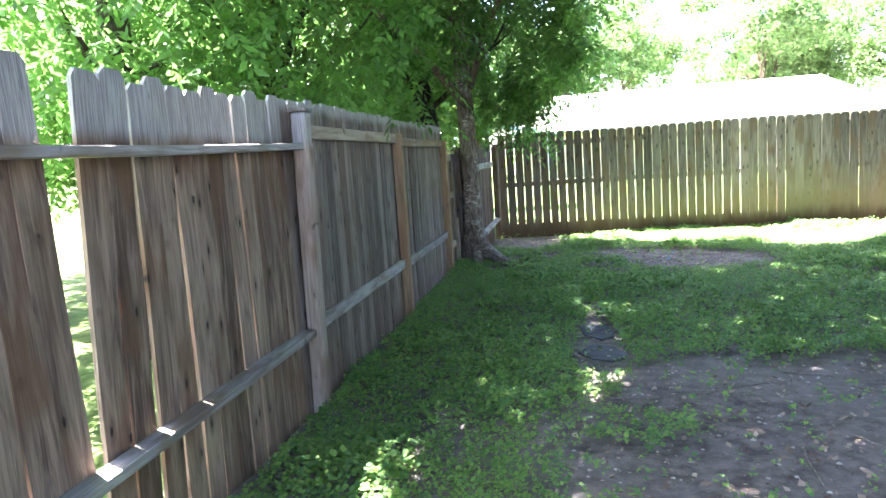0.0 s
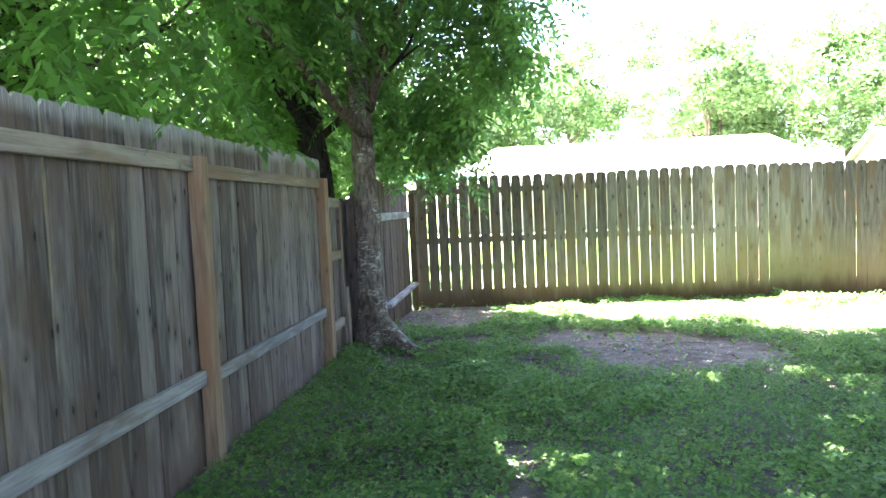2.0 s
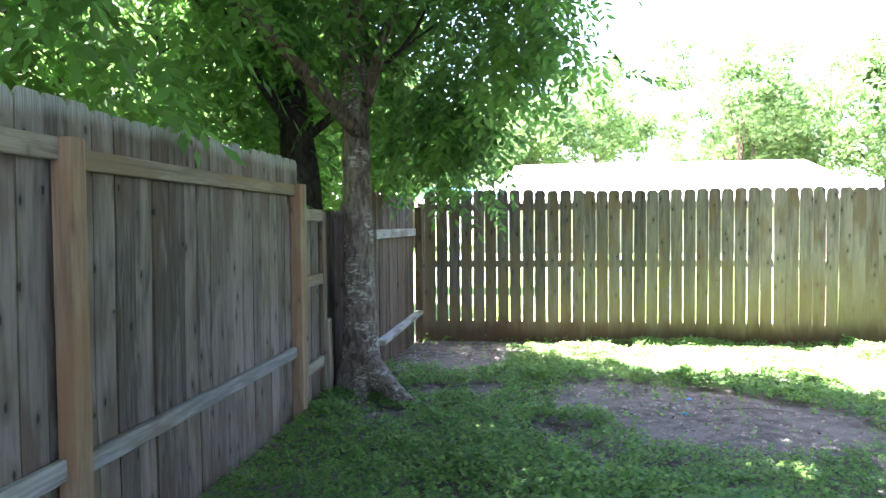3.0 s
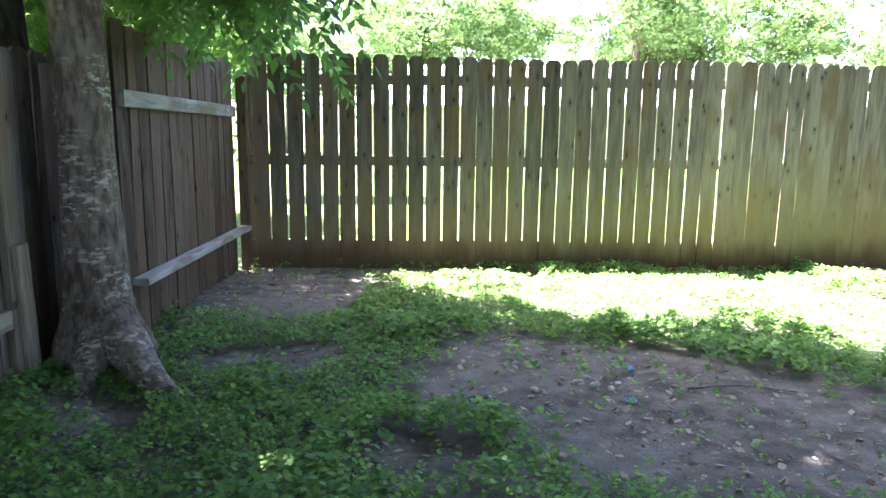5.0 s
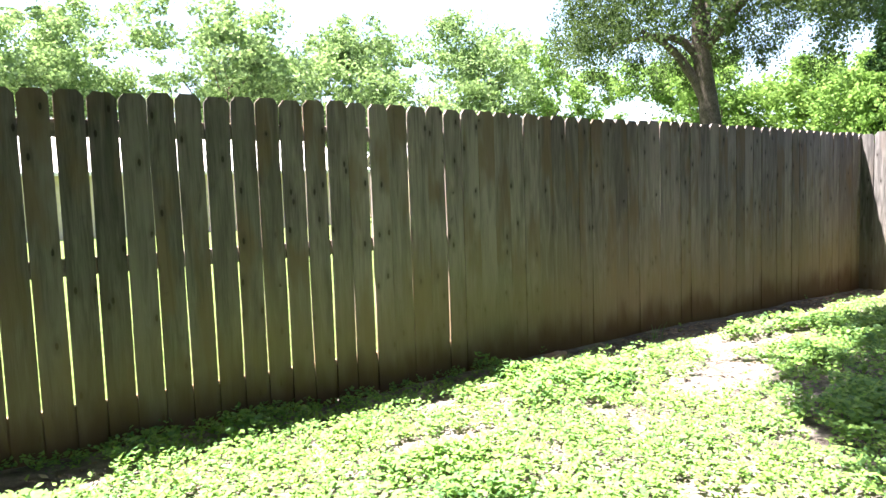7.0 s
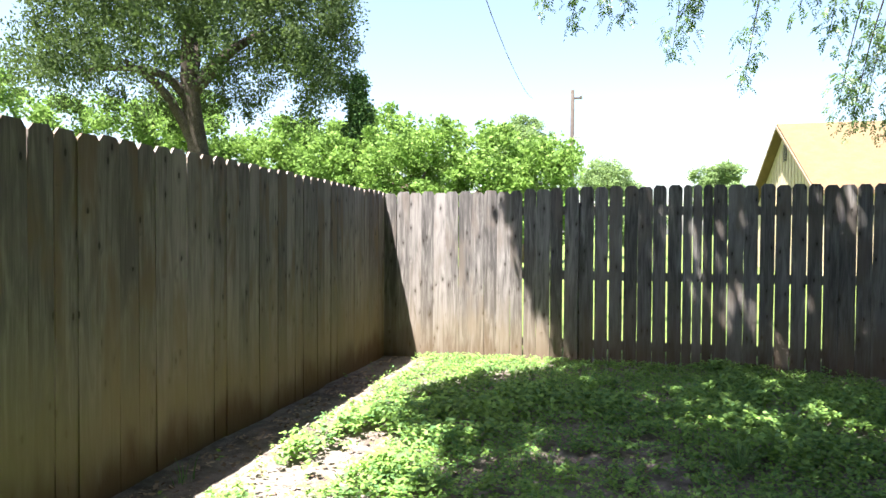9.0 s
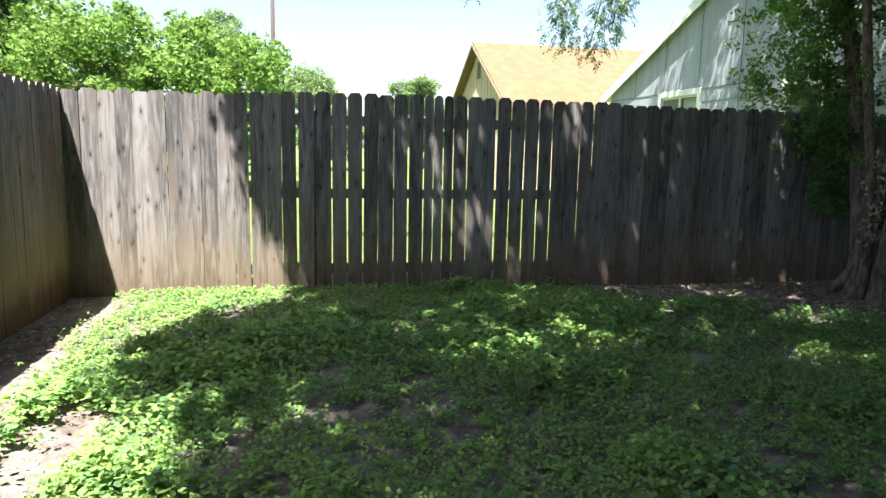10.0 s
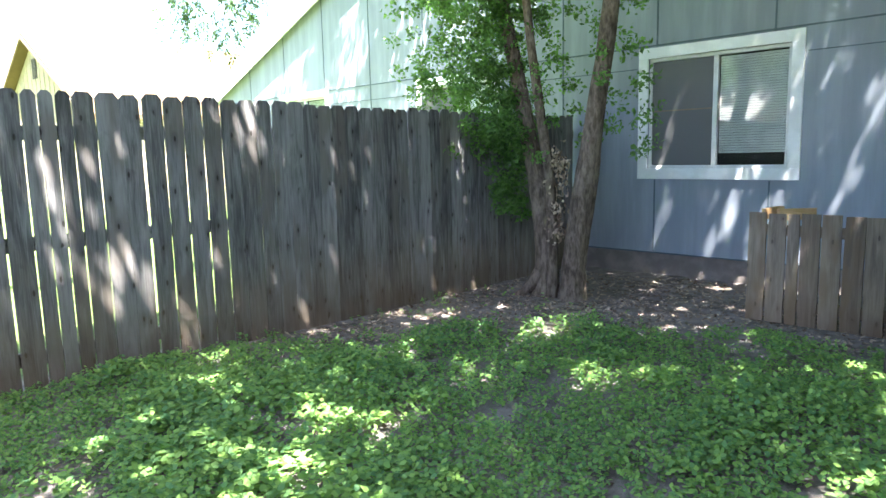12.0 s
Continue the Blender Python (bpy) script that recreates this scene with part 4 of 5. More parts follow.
def build_yard_tree():
    """The forked tree that shades the west half of the yard."""
    rng, nr = random.Random(81), np.random.RandomState(81)
    t = thing("tree", "tall forked dark-barked tree in the yard that shades the grass", "tree", at=(5.25, 5.4, 0))
    out = [limb([(0.05, -0.05, -0.05), (0.0, 0, 0.25), (-0.12, 0.04, 0.8), (-0.36, 0.15, 1.55), (-0.42, 0.2, 1.9)], [0.26, 0.20, 0.17, 0.165, 0.15], 6, 14, 0.04, rng),
           limb([(-0.38, 0.17, 1.6), (-0.62, 0.27, 2.1), (-0.85, 0.32, 2.75), (-1.2, 0.2, 3.4), (-1.6, 0.6, 4.6), (-2.0, 2.2, 6.0)], [0.13, 0.115, 0.10, 0.09, 0.07, 0.03], 6, 12, 0.05, rng),
           limb([(-0.38, 0.18, 1.7), (-0.36, 0.24, 2.3), (-0.42, 0.35, 3.2), (-0.1, 1.0, 4.8), (0.4, 2.5, 6.2)], [0.13, 0.12, 0.11, 0.08, 0.03], 6, 12, 0.05, rng),
           limb([(-0.4, 0.3, 3.0), (-1.3, -1.2, 4.6), (-2.2, -2.6, 5.6)], [0.08, 0.05, 0.02], 5, 8, 0.05, rng),
           limb([(-0.3, 0.5, 3.8), (1.2, 0.0, 5.2), (2.2, -0.8, 5.9)], [0.08, 0.05, 0.02], 5, 8, 0.05, rng)]
    part("trunk", join_bms(out), bark_dark, t, "forked dark trunk")
    pts = canopy_points(rng, -2.9, 5.2, 22)
    pts = [(x - 5.25, y - 5.4, z) for x, y, z in pts]
    part("crown", quads("crown", clumps(np.array(pts), 0.42, 75, 0.18, nr, 0.6, 0.5, hang=0.12)), leaf_canopy_brighter, t, "high shading crown of small leaves")


SHADE_EDGE = [(-1.0, 12.4), (1.2, 12.1), (1.7, 11.1), (2.4, 10.75), (2.9, 10.2), (3.9, 10.1), (4.4, 9.5), (5.3, 9.2), (6.3, 10.1), (7.3, 10.3), (8.0, 10.5), (9.3, 10.9), (10.4, 10.0), (11.04, 9.72), (11.65, 9.95), (13.0, 10.1)]


def canopy_points(rng, x0, x1, count_per=17.0, fence_zone=False):
    """Places of leaf clumps above the view, set by the shade wanted below: it ends where the lit strip along the fence
    begins.
    """
    pts = []
    lean_x, lean_y = SUN_WAY.x / SUN_WAY.z, SUN_WAY.y / SUN_WAY.z
    area = (x1 - x0) * 15.0
    for k in range(int(area * count_per)):
        z = rng.uniform(5.2, 7.6)
        x, y = rng.uniform(x0, x1), rng.uniform(-3.0, 13.2)
        gx, gy = x - lean_x * z, y - lean_y * z
        edge = float(np.interp(gx, [p[0] for p in SHADE_EDGE], [p[1] for p in SHADE_EDGE]))
        if gy > edge + (0.35 if gx > 6.2 else 0.0) + rng.uniform(-0.2, 0.1):
            continue
        if gx > 12.5 or gx < (0.66 if gy < 3.4 else 0.1) or (0.5 < gx < 2.5 and 7.6 < gy < 9.8 and rng.random() < 0.5):
            continue
        if (gx > 10.4 or (gx > 7.4 and gy < 3.25)) != fence_zone:
            continue
        sunlit_wall = 8.05 < gx < 9.15 and 2.45 < gy < 3.02
        thin = patch_noise(np.array([gx]), np.array([gy]), 6.5 if fence_zone else 4.2, 33)[0]
        open_part = (0.09 if gx > 10.4 else 0.50 if sunlit_wall else 0.20) if fence_zone else 0.15 if gx > 5.5 else 0.25 if 2.3 < gx < 3.9 and 8.6 < gy < 9.8 else 0.03
        if thin < open_part:
            continue
        pts.append((x, y, z))
    return pts


def build_house_tree():
    """The leaning tree by the low fence near the house; its crown shades the east half."""
    rng, nr = random.Random(91), np.random.RandomState(91)
    t = thing("tree", "leaning grey-barked tree near the low fence by the house", "tree", at=(7.1, 5.35, 0))
    out = [limb([(-0.1, 0, -0.1), (-0.08, 0, 0.5), (0.02, 0, 1.4), (0.09, 0, 2.3), (0.2, 0.2, 3.6), (0.8, 1.2, 5.0), (1.6, 2.6, 6.2)], [0.28, 0.22, 0.20, 0.19, 0.14, 0.09, 0.03], 6, 14, 0.04, rng),
           limb([(0.15, 0.1, 3.2), (0.0, 1.4, 4.6), (-0.4, 2.8, 5.9)], [0.11, 0.07, 0.03], 5, 9, 0.05, rng),
           limb([(0.2, 0.1, 3.4), (1.8, 0.0, 4.7), (3.2, 0.4, 5.9)], [0.11, 0.07, 0.03], 5, 9, 0.05, rng)]
    part("trunk", join_bms(out), bark_near, t, "leaning grey trunk")
    pts = canopy_points(rng, 5.2, 11.4, 58)
    for k in range(240):                      # unseen leaves added to give the shade on the east fence an even edge
        z = rng.uniform(5.3, 6.6)
        gx = rng.uniform(10.6, 12.4)
        gy = 10.14 + 0.6 * (gx - 11.04) - rng.uniform(0.30, 1.2)
        pts.append((gx - 0.35 * z, gy + 0.22 * z, z))
    pts = [(x - 7.1, y - 5.35, z) for x, y, z in pts]
    part("crown", quads("crown", clumps(np.array(pts), 0.27, 42, 0.14, nr, 0.6, 0.5, hang=0.10)), leaf_canopy, t, "high shading crown of small leaves")
    # unseen finer clumps, added to throw small sun spots on fence and wall
    pts = [(x - 7.1, y - 5.35, z) for x, y, z in canopy_points(rng, 5.2, 11.4, 120, True)]
    part("dapple_crown", quads("dapple_crown", clumps(np.array(pts), 0.20, 30, 0.11, nr, 0.6, 0.4)), leaf_canopy, t, "finer out-of-view leaves added to dapple the east fence and house wall")
    return t


build_yard_tree()
build_house_tree()


def build_clump_tree():
    """The multi-stemmed tree with ivy at the east fence's end."""
    rng, nr = random.Random(101), np.random.RandomState(101)
    t = thing("tree", "multi-stemmed ivy-wrapped tree in leaf litter by the house", "tree", at=(10.2, 4.65, 0))
    out = [limb([(0.12, 0.02, -0.08), (0.12, 0, 0.10), (0.12, 0, 0.46), (0.20, 0, 1.0), (0.30, 0, 1.45), (0.38, 0, 1.8), (0.63, 0, 2.8), (0.95, 0.3, 4.6)], [0.17, 0.13, 0.105, 0.095, 0.085, 0.078, 0.068, 0.05], 5, 14, 0.05, rng),
           limb([(0.0, 0.06, -0.05), (0.0, 0.06, 0.5), (0.01, 0.08, 1.1), (0.12, 0.08, 1.75), (0.24, 0.1, 2.6), (0.36, 0.2, 4.2)], [0.07, 0.055, 0.05, 0.048, 0.042, 0.03], 5, 10, 0.05, rng),
           limb([(-0.19, 0, -0.08), (-0.20, 0, 0.12), (-0.22, 0, 0.40), (-0.34, 0, 1.1), (-0.42, 0, 1.66), (-0.58, 0, 2.65), (-0.85, 0.2, 4.4)], [0.16, 0.125, 0.115, 0.112, 0.085, 0.075, 0.05], 5, 14, 0.05, rng),
           limb([(0.14, 0.06, 0.2), (0.24, 0.16, 0.04), (0.36, 0.22, -0.03)], [0.08, 0.05, 0.02], 4, 8, 0.05, rng)]
    part("trunk", join_bms(out), bark_brown, t, "grey-brown stems side by side")
    pts = []
    for k in range(150):
        z = rng.uniform(0.75, 3.4)
        pts.append((0.22 + z * 0.12 + rng.uniform(-0.05, 0.30), rng.uniform(-0.12, 0.25), z))
    for k in range(340):
        z = rng.uniform(1.4, 3.6)
        pts.append((rng.uniform(-0.15, 1.6) * (0.5 + 0.2 * z) * 0.8 + 0.35, rng.uniform(-0.3, 0.6), z))
    for k in range(50):
        z = rng.uniform(1.3, 3.4)
        pts.append((rng.uniform(-1.0, 0.1), rng.uniform(-0.3, 0.3), z))
    part("ivy", quads("ivy", clumps(np.array(pts), 0.14, 46, 0.048, nr, 0.9, 0.4)), leaf_ivy, t, "glossy green ivy and suckers")
    pts = [(-0.06 + rng.uniform(-0.05, 0.05), 0.05 + rng.uniform(-0.04, 0.07), rng.uniform(0.5, 1.5)) for _ in range(24)]
    part("dead_leaf", quads("dead_leaf", clumps(np.array(pts), 0.10, 14, 0.05, nr, 1.3, 0.8)), dry_leaf, t, "dry brown leaves caught between the stems")["kind"] = "stuff"
    pts = []
    for k in range(300):
        a, rr = rng.uniform(0, 6.283), 2.2 * math.sqrt(rng.uniform(0, 1))
        pts.append((math.cos(a) * rr, math.sin(a) * rr * 0.8 + 0.4, rng.uniform(3.9, 5.6)))
    for k in range(420):                      # unseen leaves added to shade the house wall beyond the fence
        z = rng.uniform(5.4, 7.4)
        gx, gy = rng.uniform(11.6, 18.5), rng.uniform(1.6, 3.5)
        if patch_noise(np.array([gx]), np.array([gy]), 2.3, 41)[0] > 0.30:
            pts.append((gx - 0.35 * z - 10.2, gy + 0.22 * z - 4.65, z))
    part("crown", quads("crown", clumps(np.array(pts), 0.34, 60, 0.09, nr, 0.7)), leaf_canopy, t, "small-leaved crown")
    sprays = []
    tips = ((13.7, 6.78, 3.0), (13.7, 6.62, 2.75), (13.75, 6.45, 2.95), (13.7, 6.22, 2.62), (13.65, 6.05, 2.78), (13.7, 5.9, 2.95), (13.7, 5.72, 3.12), (13.8, 7.9, 3.4), (13.7, 10.6, 4.6), (13.7, 10.2, 4.32), (13.7, 9.7, 4.5), (13.7, 9.5, 4.36), (13.7, 8.84, 3.84), (13.7, 8.6, 4.1), (13.7, 7.25, 4.3), (13.7, 6.9, 3.95))
    for sx, sy, sz in tips:
        for k in range(15):
            f = k / 14
            w = 0.03 + 0.20 * (1 - f)
            sprays.append((sx - 0.30 * (1 - f) + rng.uniform(-w, w) - 10.2, sy - 0.15 * (1 - f) + rng.uniform(-w, w) - 4.65, sz + 1.25 * (1 - f)))
    q = hanging(sprays, rng, nr, 5, 0.15, 0.060, 0.08, 5)
    twigs = [limb([(sx - 10.2 - 0.5, sy - 4.65 - 0.3, sz + 1.9), (sx - 10.2 - 0.25, sy - 4.65 - 0.12, sz + 1.0), (sx - 10.2, sy - 4.65, sz)], [0.012, 0.008, 0.003], 4, 5, 0, rng) for sx, sy, sz in tips]
    part("hanging_spray", quads("hanging_spray", q), leaf_spray, t, "thin hanging sprays of small leaves")
    part("twig", join_bms(twigs), bark_dark, t)


build_clump_tree()


# ---- ground cover ----
def scatter_weeds():
    nr = np.random.RandomState(7)
    n = 142000
    x, y = nr.uniform(0.02, 11.0, n), nr.uniform(0.6, 12.05, n)
    bare = np.maximum(inside(x, y, BARE), inside(x, y, MULCH, 0.3, 8))
    thin = patch_noise(x, y, 3.1, 21) * 0.4 + patch_noise(x, y, 8.0, 22) * 0.35 + patch_noise(x, y, 19.0, 25) * 0.25
    keep = (nr.uniform(size=n) > bare * 0.97) & (thin + nr.uniform(-0.12, 0.12, n) > np.where(x < 4.5, 0.25, 0.36)) & (y > 3.0 - (x < 3) * 3) & ((y < 11.75) | (nr.uniform(size=n) < np.where(x > 6.0, 0.12, 0.75)))
    house_side = (x > 7.0) & (y < 4.9)
    keep &= ~house_side
    x, y = x[keep], y[keep]
    tall = patch_noise(x, y, 1.4, 23) * 0.6 + patch_noise(x, y, 5.0, 24) * 0.4
    tall = np.clip((tall - 0.40) * 3.2, 0.1, 1.0) * np.where(y > 8.5, 1.0, 0.72)
    per = 6
    X, Y, T = np.repeat(x, per), np.repeat(y, per), np.repeat(tall, per)
    m = len(X)
    a = nr.uniform(0, 6.283, m)
    r = nr.uniform(0.004, 0.032, m) * (0.8 + 0.8 * T)
    cx, cy = X + np.cos(a) * r, Y + np.sin(a) * r
    cz = ground_z(cx, cy) + nr.uniform(0.006, 0.04, m) + nr.uniform(0, 0.10, m) * T + np.repeat(nr.uniform(0, 0.03, len(x)), per)
    size = nr.uniform(0.017, 0.033, m) * (0.8 + 0.7 * T)
    tilt = nr.normal(0.10, 0.45, m)
    u = np.stack([np.cos(a) * np.cos(tilt), np.sin(a) * np.cos(tilt), np.sin(tilt)], 1)
    v = np.stack([-np.sin(a), np.cos(a), nr.normal(0, 0.25, m)], 1)
    c = np.stack([cx, cy, cz], 1)
    s = size[:, None]
    q = np.stack([c - u * s * 0.45, c + v * s * 0.42, c + u * s * 0.55, c - v * s * 0.42], 1)
    ob = new("ground_weeds", quads("ground_weeds", q))
    ob.data.materials.append(leaf_weed)
    tagged(ob, "low green broad-leaved weeds covering the yard between bare patches", "weeds", kind="stuff")


scatter_weeds()


def scatter_litter():
    """Dry leaves, chips and small stones on the bare soil."""
    nr = np.random.RandomState(9)
    n = 80000
    x, y = nr.uniform(0.05, 11.0, n), nr.uniform(0.6, 12.0, n)
    mul = inside(x, y, MULCH, 0.4, 8)
    bare = inside(x, y, BARE)
    keep = (nr.uniform(size=n) < np.maximum(mul * 1.0, bare * 0.65 + 0.13)) & ~((x > 3.3) & (y < 3.1))
    x, y = x[keep], y[keep]
    m = len(x)
    c = np.stack([x, y, ground_z(x, y) + nr.uniform(0.003, 0.014, m)], 1)
    a = nr.uniform(0, 6.283, m)
    t = nr.normal(0, 0.3, m)
    u = np.stack([np.cos(a), np.sin(a), t], 1)
    v = np.stack([-np.sin(a), np.cos(a), nr.normal(0, 0.3, m)], 1)
    s = np.where(nr.uniform(size=m) < mul[keep] + 0.25, nr.uniform(0.018, 0.055, m), nr.uniform(0.006, 0.022, m))[:, None]
    q = np.stack([c - u * s * 0.5, c + v * s * 0.3, c + u * s * 0.5, c - v * s * 0.3], 1)
    ob = new("leaf_litter", quads("leaf_litter", q))
    ob.data.materials.append(dry_leaf)
    tagged(ob, "dry brown leaves and chips scattered on the soil", "leaf litter", kind="stuff")
    # pebbles and clods
    n = 2600
    x, y = nr.uniform(0.05, 6.5, n), nr.uniform(0.8, 12.0, n)
    keep = nr.uniform(size=n) < inside(x, y, BARE)
    x, y = x[keep], y[keep]
    base = [(0, 0, 0.6), (1, 0, 0), (0.2, 0.95, 0), (-0.85, 0.5, 0), (-0.8, -0.6, 0), (0.3, -0.9, 0)]
    fc = [(0, 1, 2), (0, 2, 3), (0, 3, 4), (0, 4, 5), (0, 5, 1)]
    V, F = [], []
    for i in range(len(x)):
        s = nr.uniform(0.004, 0.016)
        a = nr.uniform(0, 6.28)
        z = z_at(x[i], y[i])
        k = len(V)
        for bx, by, bz in base:
            V.append((x[i] + s * (bx * math.cos(a) - by * math.sin(a)), y[i] + s * (bx * math.sin(a) + by * math.cos(a)), z + s * bz))
        F += [tuple(k + j for j in f) for f in fc]
    ob = new("pebbles", mesh_from("pebbles", V, F))
    ob.data.materials.append(stone)
    tagged(ob, "small pale pebbles and clods on bare soil", "pebbles", kind="stuff")


scatter_litter()


def grass_tuft(x, y, blades, height, seed):
    nr = random.Random(seed)
    t = thing("grass_tuft", "tuft of long narrow grass blades among the weeds", "grass", at=(x, y, z_at(x, y)))
    V, F = [], []
    for b in range(blades):
        a, r = nr.uniform(0, 6.283), nr.uniform(0, 0.07)
        bx, by = math.cos(a) * r, math.sin(a) * r
        a += nr.uniform(-0.6, 0.6)
        h, out = height * nr.uniform(0.5, 1.1), nr.uniform(0.05, 0.16) * height / 0.2
        w = nr.uniform(0.003, 0.006)
        k = len(V)
        for i in range(5):
            f = i / 4
            px, py, pz = bx + math.cos(a) * out * f * f, by + math.sin(a) * out * f * f, h * (f - 0.25 * f * f * f)
            ww = w * (1 - f * 0.95)
            V += [(px - math.sin(a) * ww, py + math.cos(a) * ww, pz), (px + math.sin(a) * ww, py - math.cos(a) * ww, pz)]
        F += [(k + 2 * i, k + 2 * i + 1, k + 2 * i + 3, k + 2 * i + 2) for i in range(4)]
    part("grass", mesh_from("grass", V, F), leaf_grass, t)


for i, (gx, gy, gb, gh) in enumerate(((8.65, 10.77, 40, 0.24), (8.0, 8.9, 60, 0.25), (4.19, 11.51, 26, 0.14), (7.04, 11.86, 12, 0.16), (4.6, 11.45, 14, 0.10), (8.3, 8.6, 22, 0.15), (7.2, 10.9, 12, 0.12), (6.1, 10.0, 12, 0.12))):
    grass_tuft(gx, gy, gb, gh, 200 + i)


def rock(x, y, sx, sy, sz, turn, seed, material, name="rock", label="pale rough stone on the soil", category="rock"):
    rng = random.Random(seed)
    bm = bmesh.new()
    bmesh.ops.create_icosphere(bm, subdivisions=2, radius=0.5)
    for v in bm.verts:
        f = 1 + 0.22 * noise.noise(v.co * 2.3 + Vector((seed, 0, 0))) + rng.uniform(-0.03, 0.03)
        v.co = Vector((v.co.x * f * sx, v.co.y * f * sy, max(-0.15, v.co.z * f) * sz))
    t = thing(name, label, category, at=(x, y, z_at(x, y) + 0.006), rz=turn)
    part("stone" if name == "rock" else "body", bm, material, t)


rock(0.09, 7.33, 0.16, 0.10, 0.07, 60, 1, stone, label="pale stone at the foot of the west fence")
for i, (rx, ry, s) in enumerate(((2.69, 9.21, 0.10), (2.76, 9.16, 0.12), (2.83, 9.11, 0.09), (2.62, 9.26, 0.07), (2.74, 9.28, 0.08), (2.88, 9.18, 0.07), (2.39, 9.37, 0.08), (2.34, 9.41, 0.05), (2.06, 8.93, 0.05), (2.30, 9.07, 0.09), (2.45, 9.08, 0.10), (2.42, 9.0, 0.06), (2.58, 8.72, 0.05), (3.3, 9.0, 0.05))):
    rock(rx, ry, s * 0.62, s * 0.42, s * 0.3, i * 47, 10 + i, stone, label="small pale stone on bare soil")
rock(2.17, 8.98, 0.12, 0.05, 0.03, 20, 40, slate, label="flat dark stone on bare soil")


def flat_stone(x, y, sx, sy, turn, seed):
    rng = random.Random(seed)
    bm = bmesh.new()
    ring = []
    for k in range(7):
        a = 6.283 * (k + rng.uniform(-0.2, 0.2)) / 7
        r = rng.uniform(0.88, 1.14)
        ring.append(bm.verts.new((math.cos(a) * sx * r, math.sin(a) * sy * r, 0.0)))
    f = bm.faces.new(ring)
    e = bmesh.ops.extrude_face_region(bm, geom=[f])
    top = [v for v in e["geom"] if isinstance(v, bmesh.types.BMVert)]
    bmesh.ops.translate(bm, vec=(0, 0, 0.035), verts=top)
    bmesh.ops.recalc_face_normals(bm, faces=bm.faces)
    t = thing("flagstone", "flat dark flagstone sunk in the weeds", "flagstone", at=(x, y, z_at(x, y) - 0.026), rz=turn)
    part("slab", bm, slate, t)


flat_stone(1.77, 5.24, 0.14, 0.25, 8, 3)
flat_stone(1.80, 4.69, 0.18, 0.23, 20, 4)


def loose_brick(x, y, turn, seed):
    t = thing("brick", "worn pale brick lying by the foot of the fence", "brick", "bricks along the fence", at=(x, y, z_at(x, y) + 0.0), rz=turn)
    part("body", block(0.20, 0.09, 0.05, 0.008), brickm, t)


for i, (bx, by, bt) in enumerate(((5.07, 11.61, 8), (5.46, 11.76, -6), (5.95, 11.90, 12))):
    loose_brick(bx, by, bt, i)


def stick(points, r, label="thin dry stick on the ground"):
    t = thing("stick", label, "stick", at=(points[0][0], points[0][1], z_at(points[0][0], points[0][1])))
    base = Vector(points[0])
    pts = [(p[0] - base.x, p[1] - base.y, r + z_at(p[0], p[1]) - z_at(base.x, base.y) + 0.004) for p in points]
    part("stem", limb(pts, [r, r * 0.8, r * 0.5], 4, 6, 0.1), twig, t)


for pts, r in (([(2.17, 8.75), (2.12, 8.9), (2.10, 9.05)], 0.012), ([(1.7, 3.7), (2.2, 3.75), (2.75, 3.95)], 0.008), ([(1.2, 9.6), (1.35, 9.75), (1.4, 9.95)], 0.007), ([(1.1, 9.7), (1.3, 9.8), (1.5, 9.8)], 0.006),
               ([(2.9, 4.2), (3.3, 4.05), (3.6, 3.8)], 0.006), ([(3.2, 9.1), (3.45, 9.12), (3.7, 9.05)], 0.006), ([(2.6, 2.6), (2.62, 2.9), (2.7, 3.1)], 0.006), ([(1.6, 5.05), (1.75, 5.1), (1.95, 5.2)], 0.006), ([(9.2, 5.6), (9.6, 5.7), (9.9, 5.9)], 0.009), ([(3.2, 3.9), (3.45, 3.6), (3.4, 3.2), (3.1, 3.0)], 0.005), ([(2.9, 3.1), (3.2, 2.8), (3.7, 2.7)], 0.005), ([(0.9, 10.3), (1.3, 10.15), (1.55, 9.9)], 0.005), ([(1.3, 10.0), (1.5, 10.2), (1.75, 10.3)], 0.005)):
    stick(pts, r)


def scrap(x, y, s, seed):
    """A crumpled bit of blue plastic."""
    rng = random.Random(seed)
    bm = bmesh.new()
    g = [[bm.verts.new(((i - 2) * s / 4 + rng.uniform(-0.2, 0.2) * s / 4, (j - 2) * s / 4 + rng.uniform(-0.2, 0.2) * s / 4, rng.uniform(0.0, 0.35) * s)) for j in range(5)] for i in range(5)]
    for i in range(4):
        for j in range(4):
            bm.faces.new((g[i][j], g[i + 1][j], g[i + 1][j + 1], g[i][j + 1]))
    t = thing("plastic_scrap", "crumpled scrap of pale blue plastic on bare soil", "litter", at=(x, y, z_at(x, y) + 0.006))
    ob = part("sheet", bm, blue_plastic, t)
    sol = ob.modifiers.new("thickness", "SOLIDIFY")
    sol.thickness = 0.001


scrap(2.88, 8.96, 0.05, 1)
scrap(3.0, 9.38, 0.045, 2)

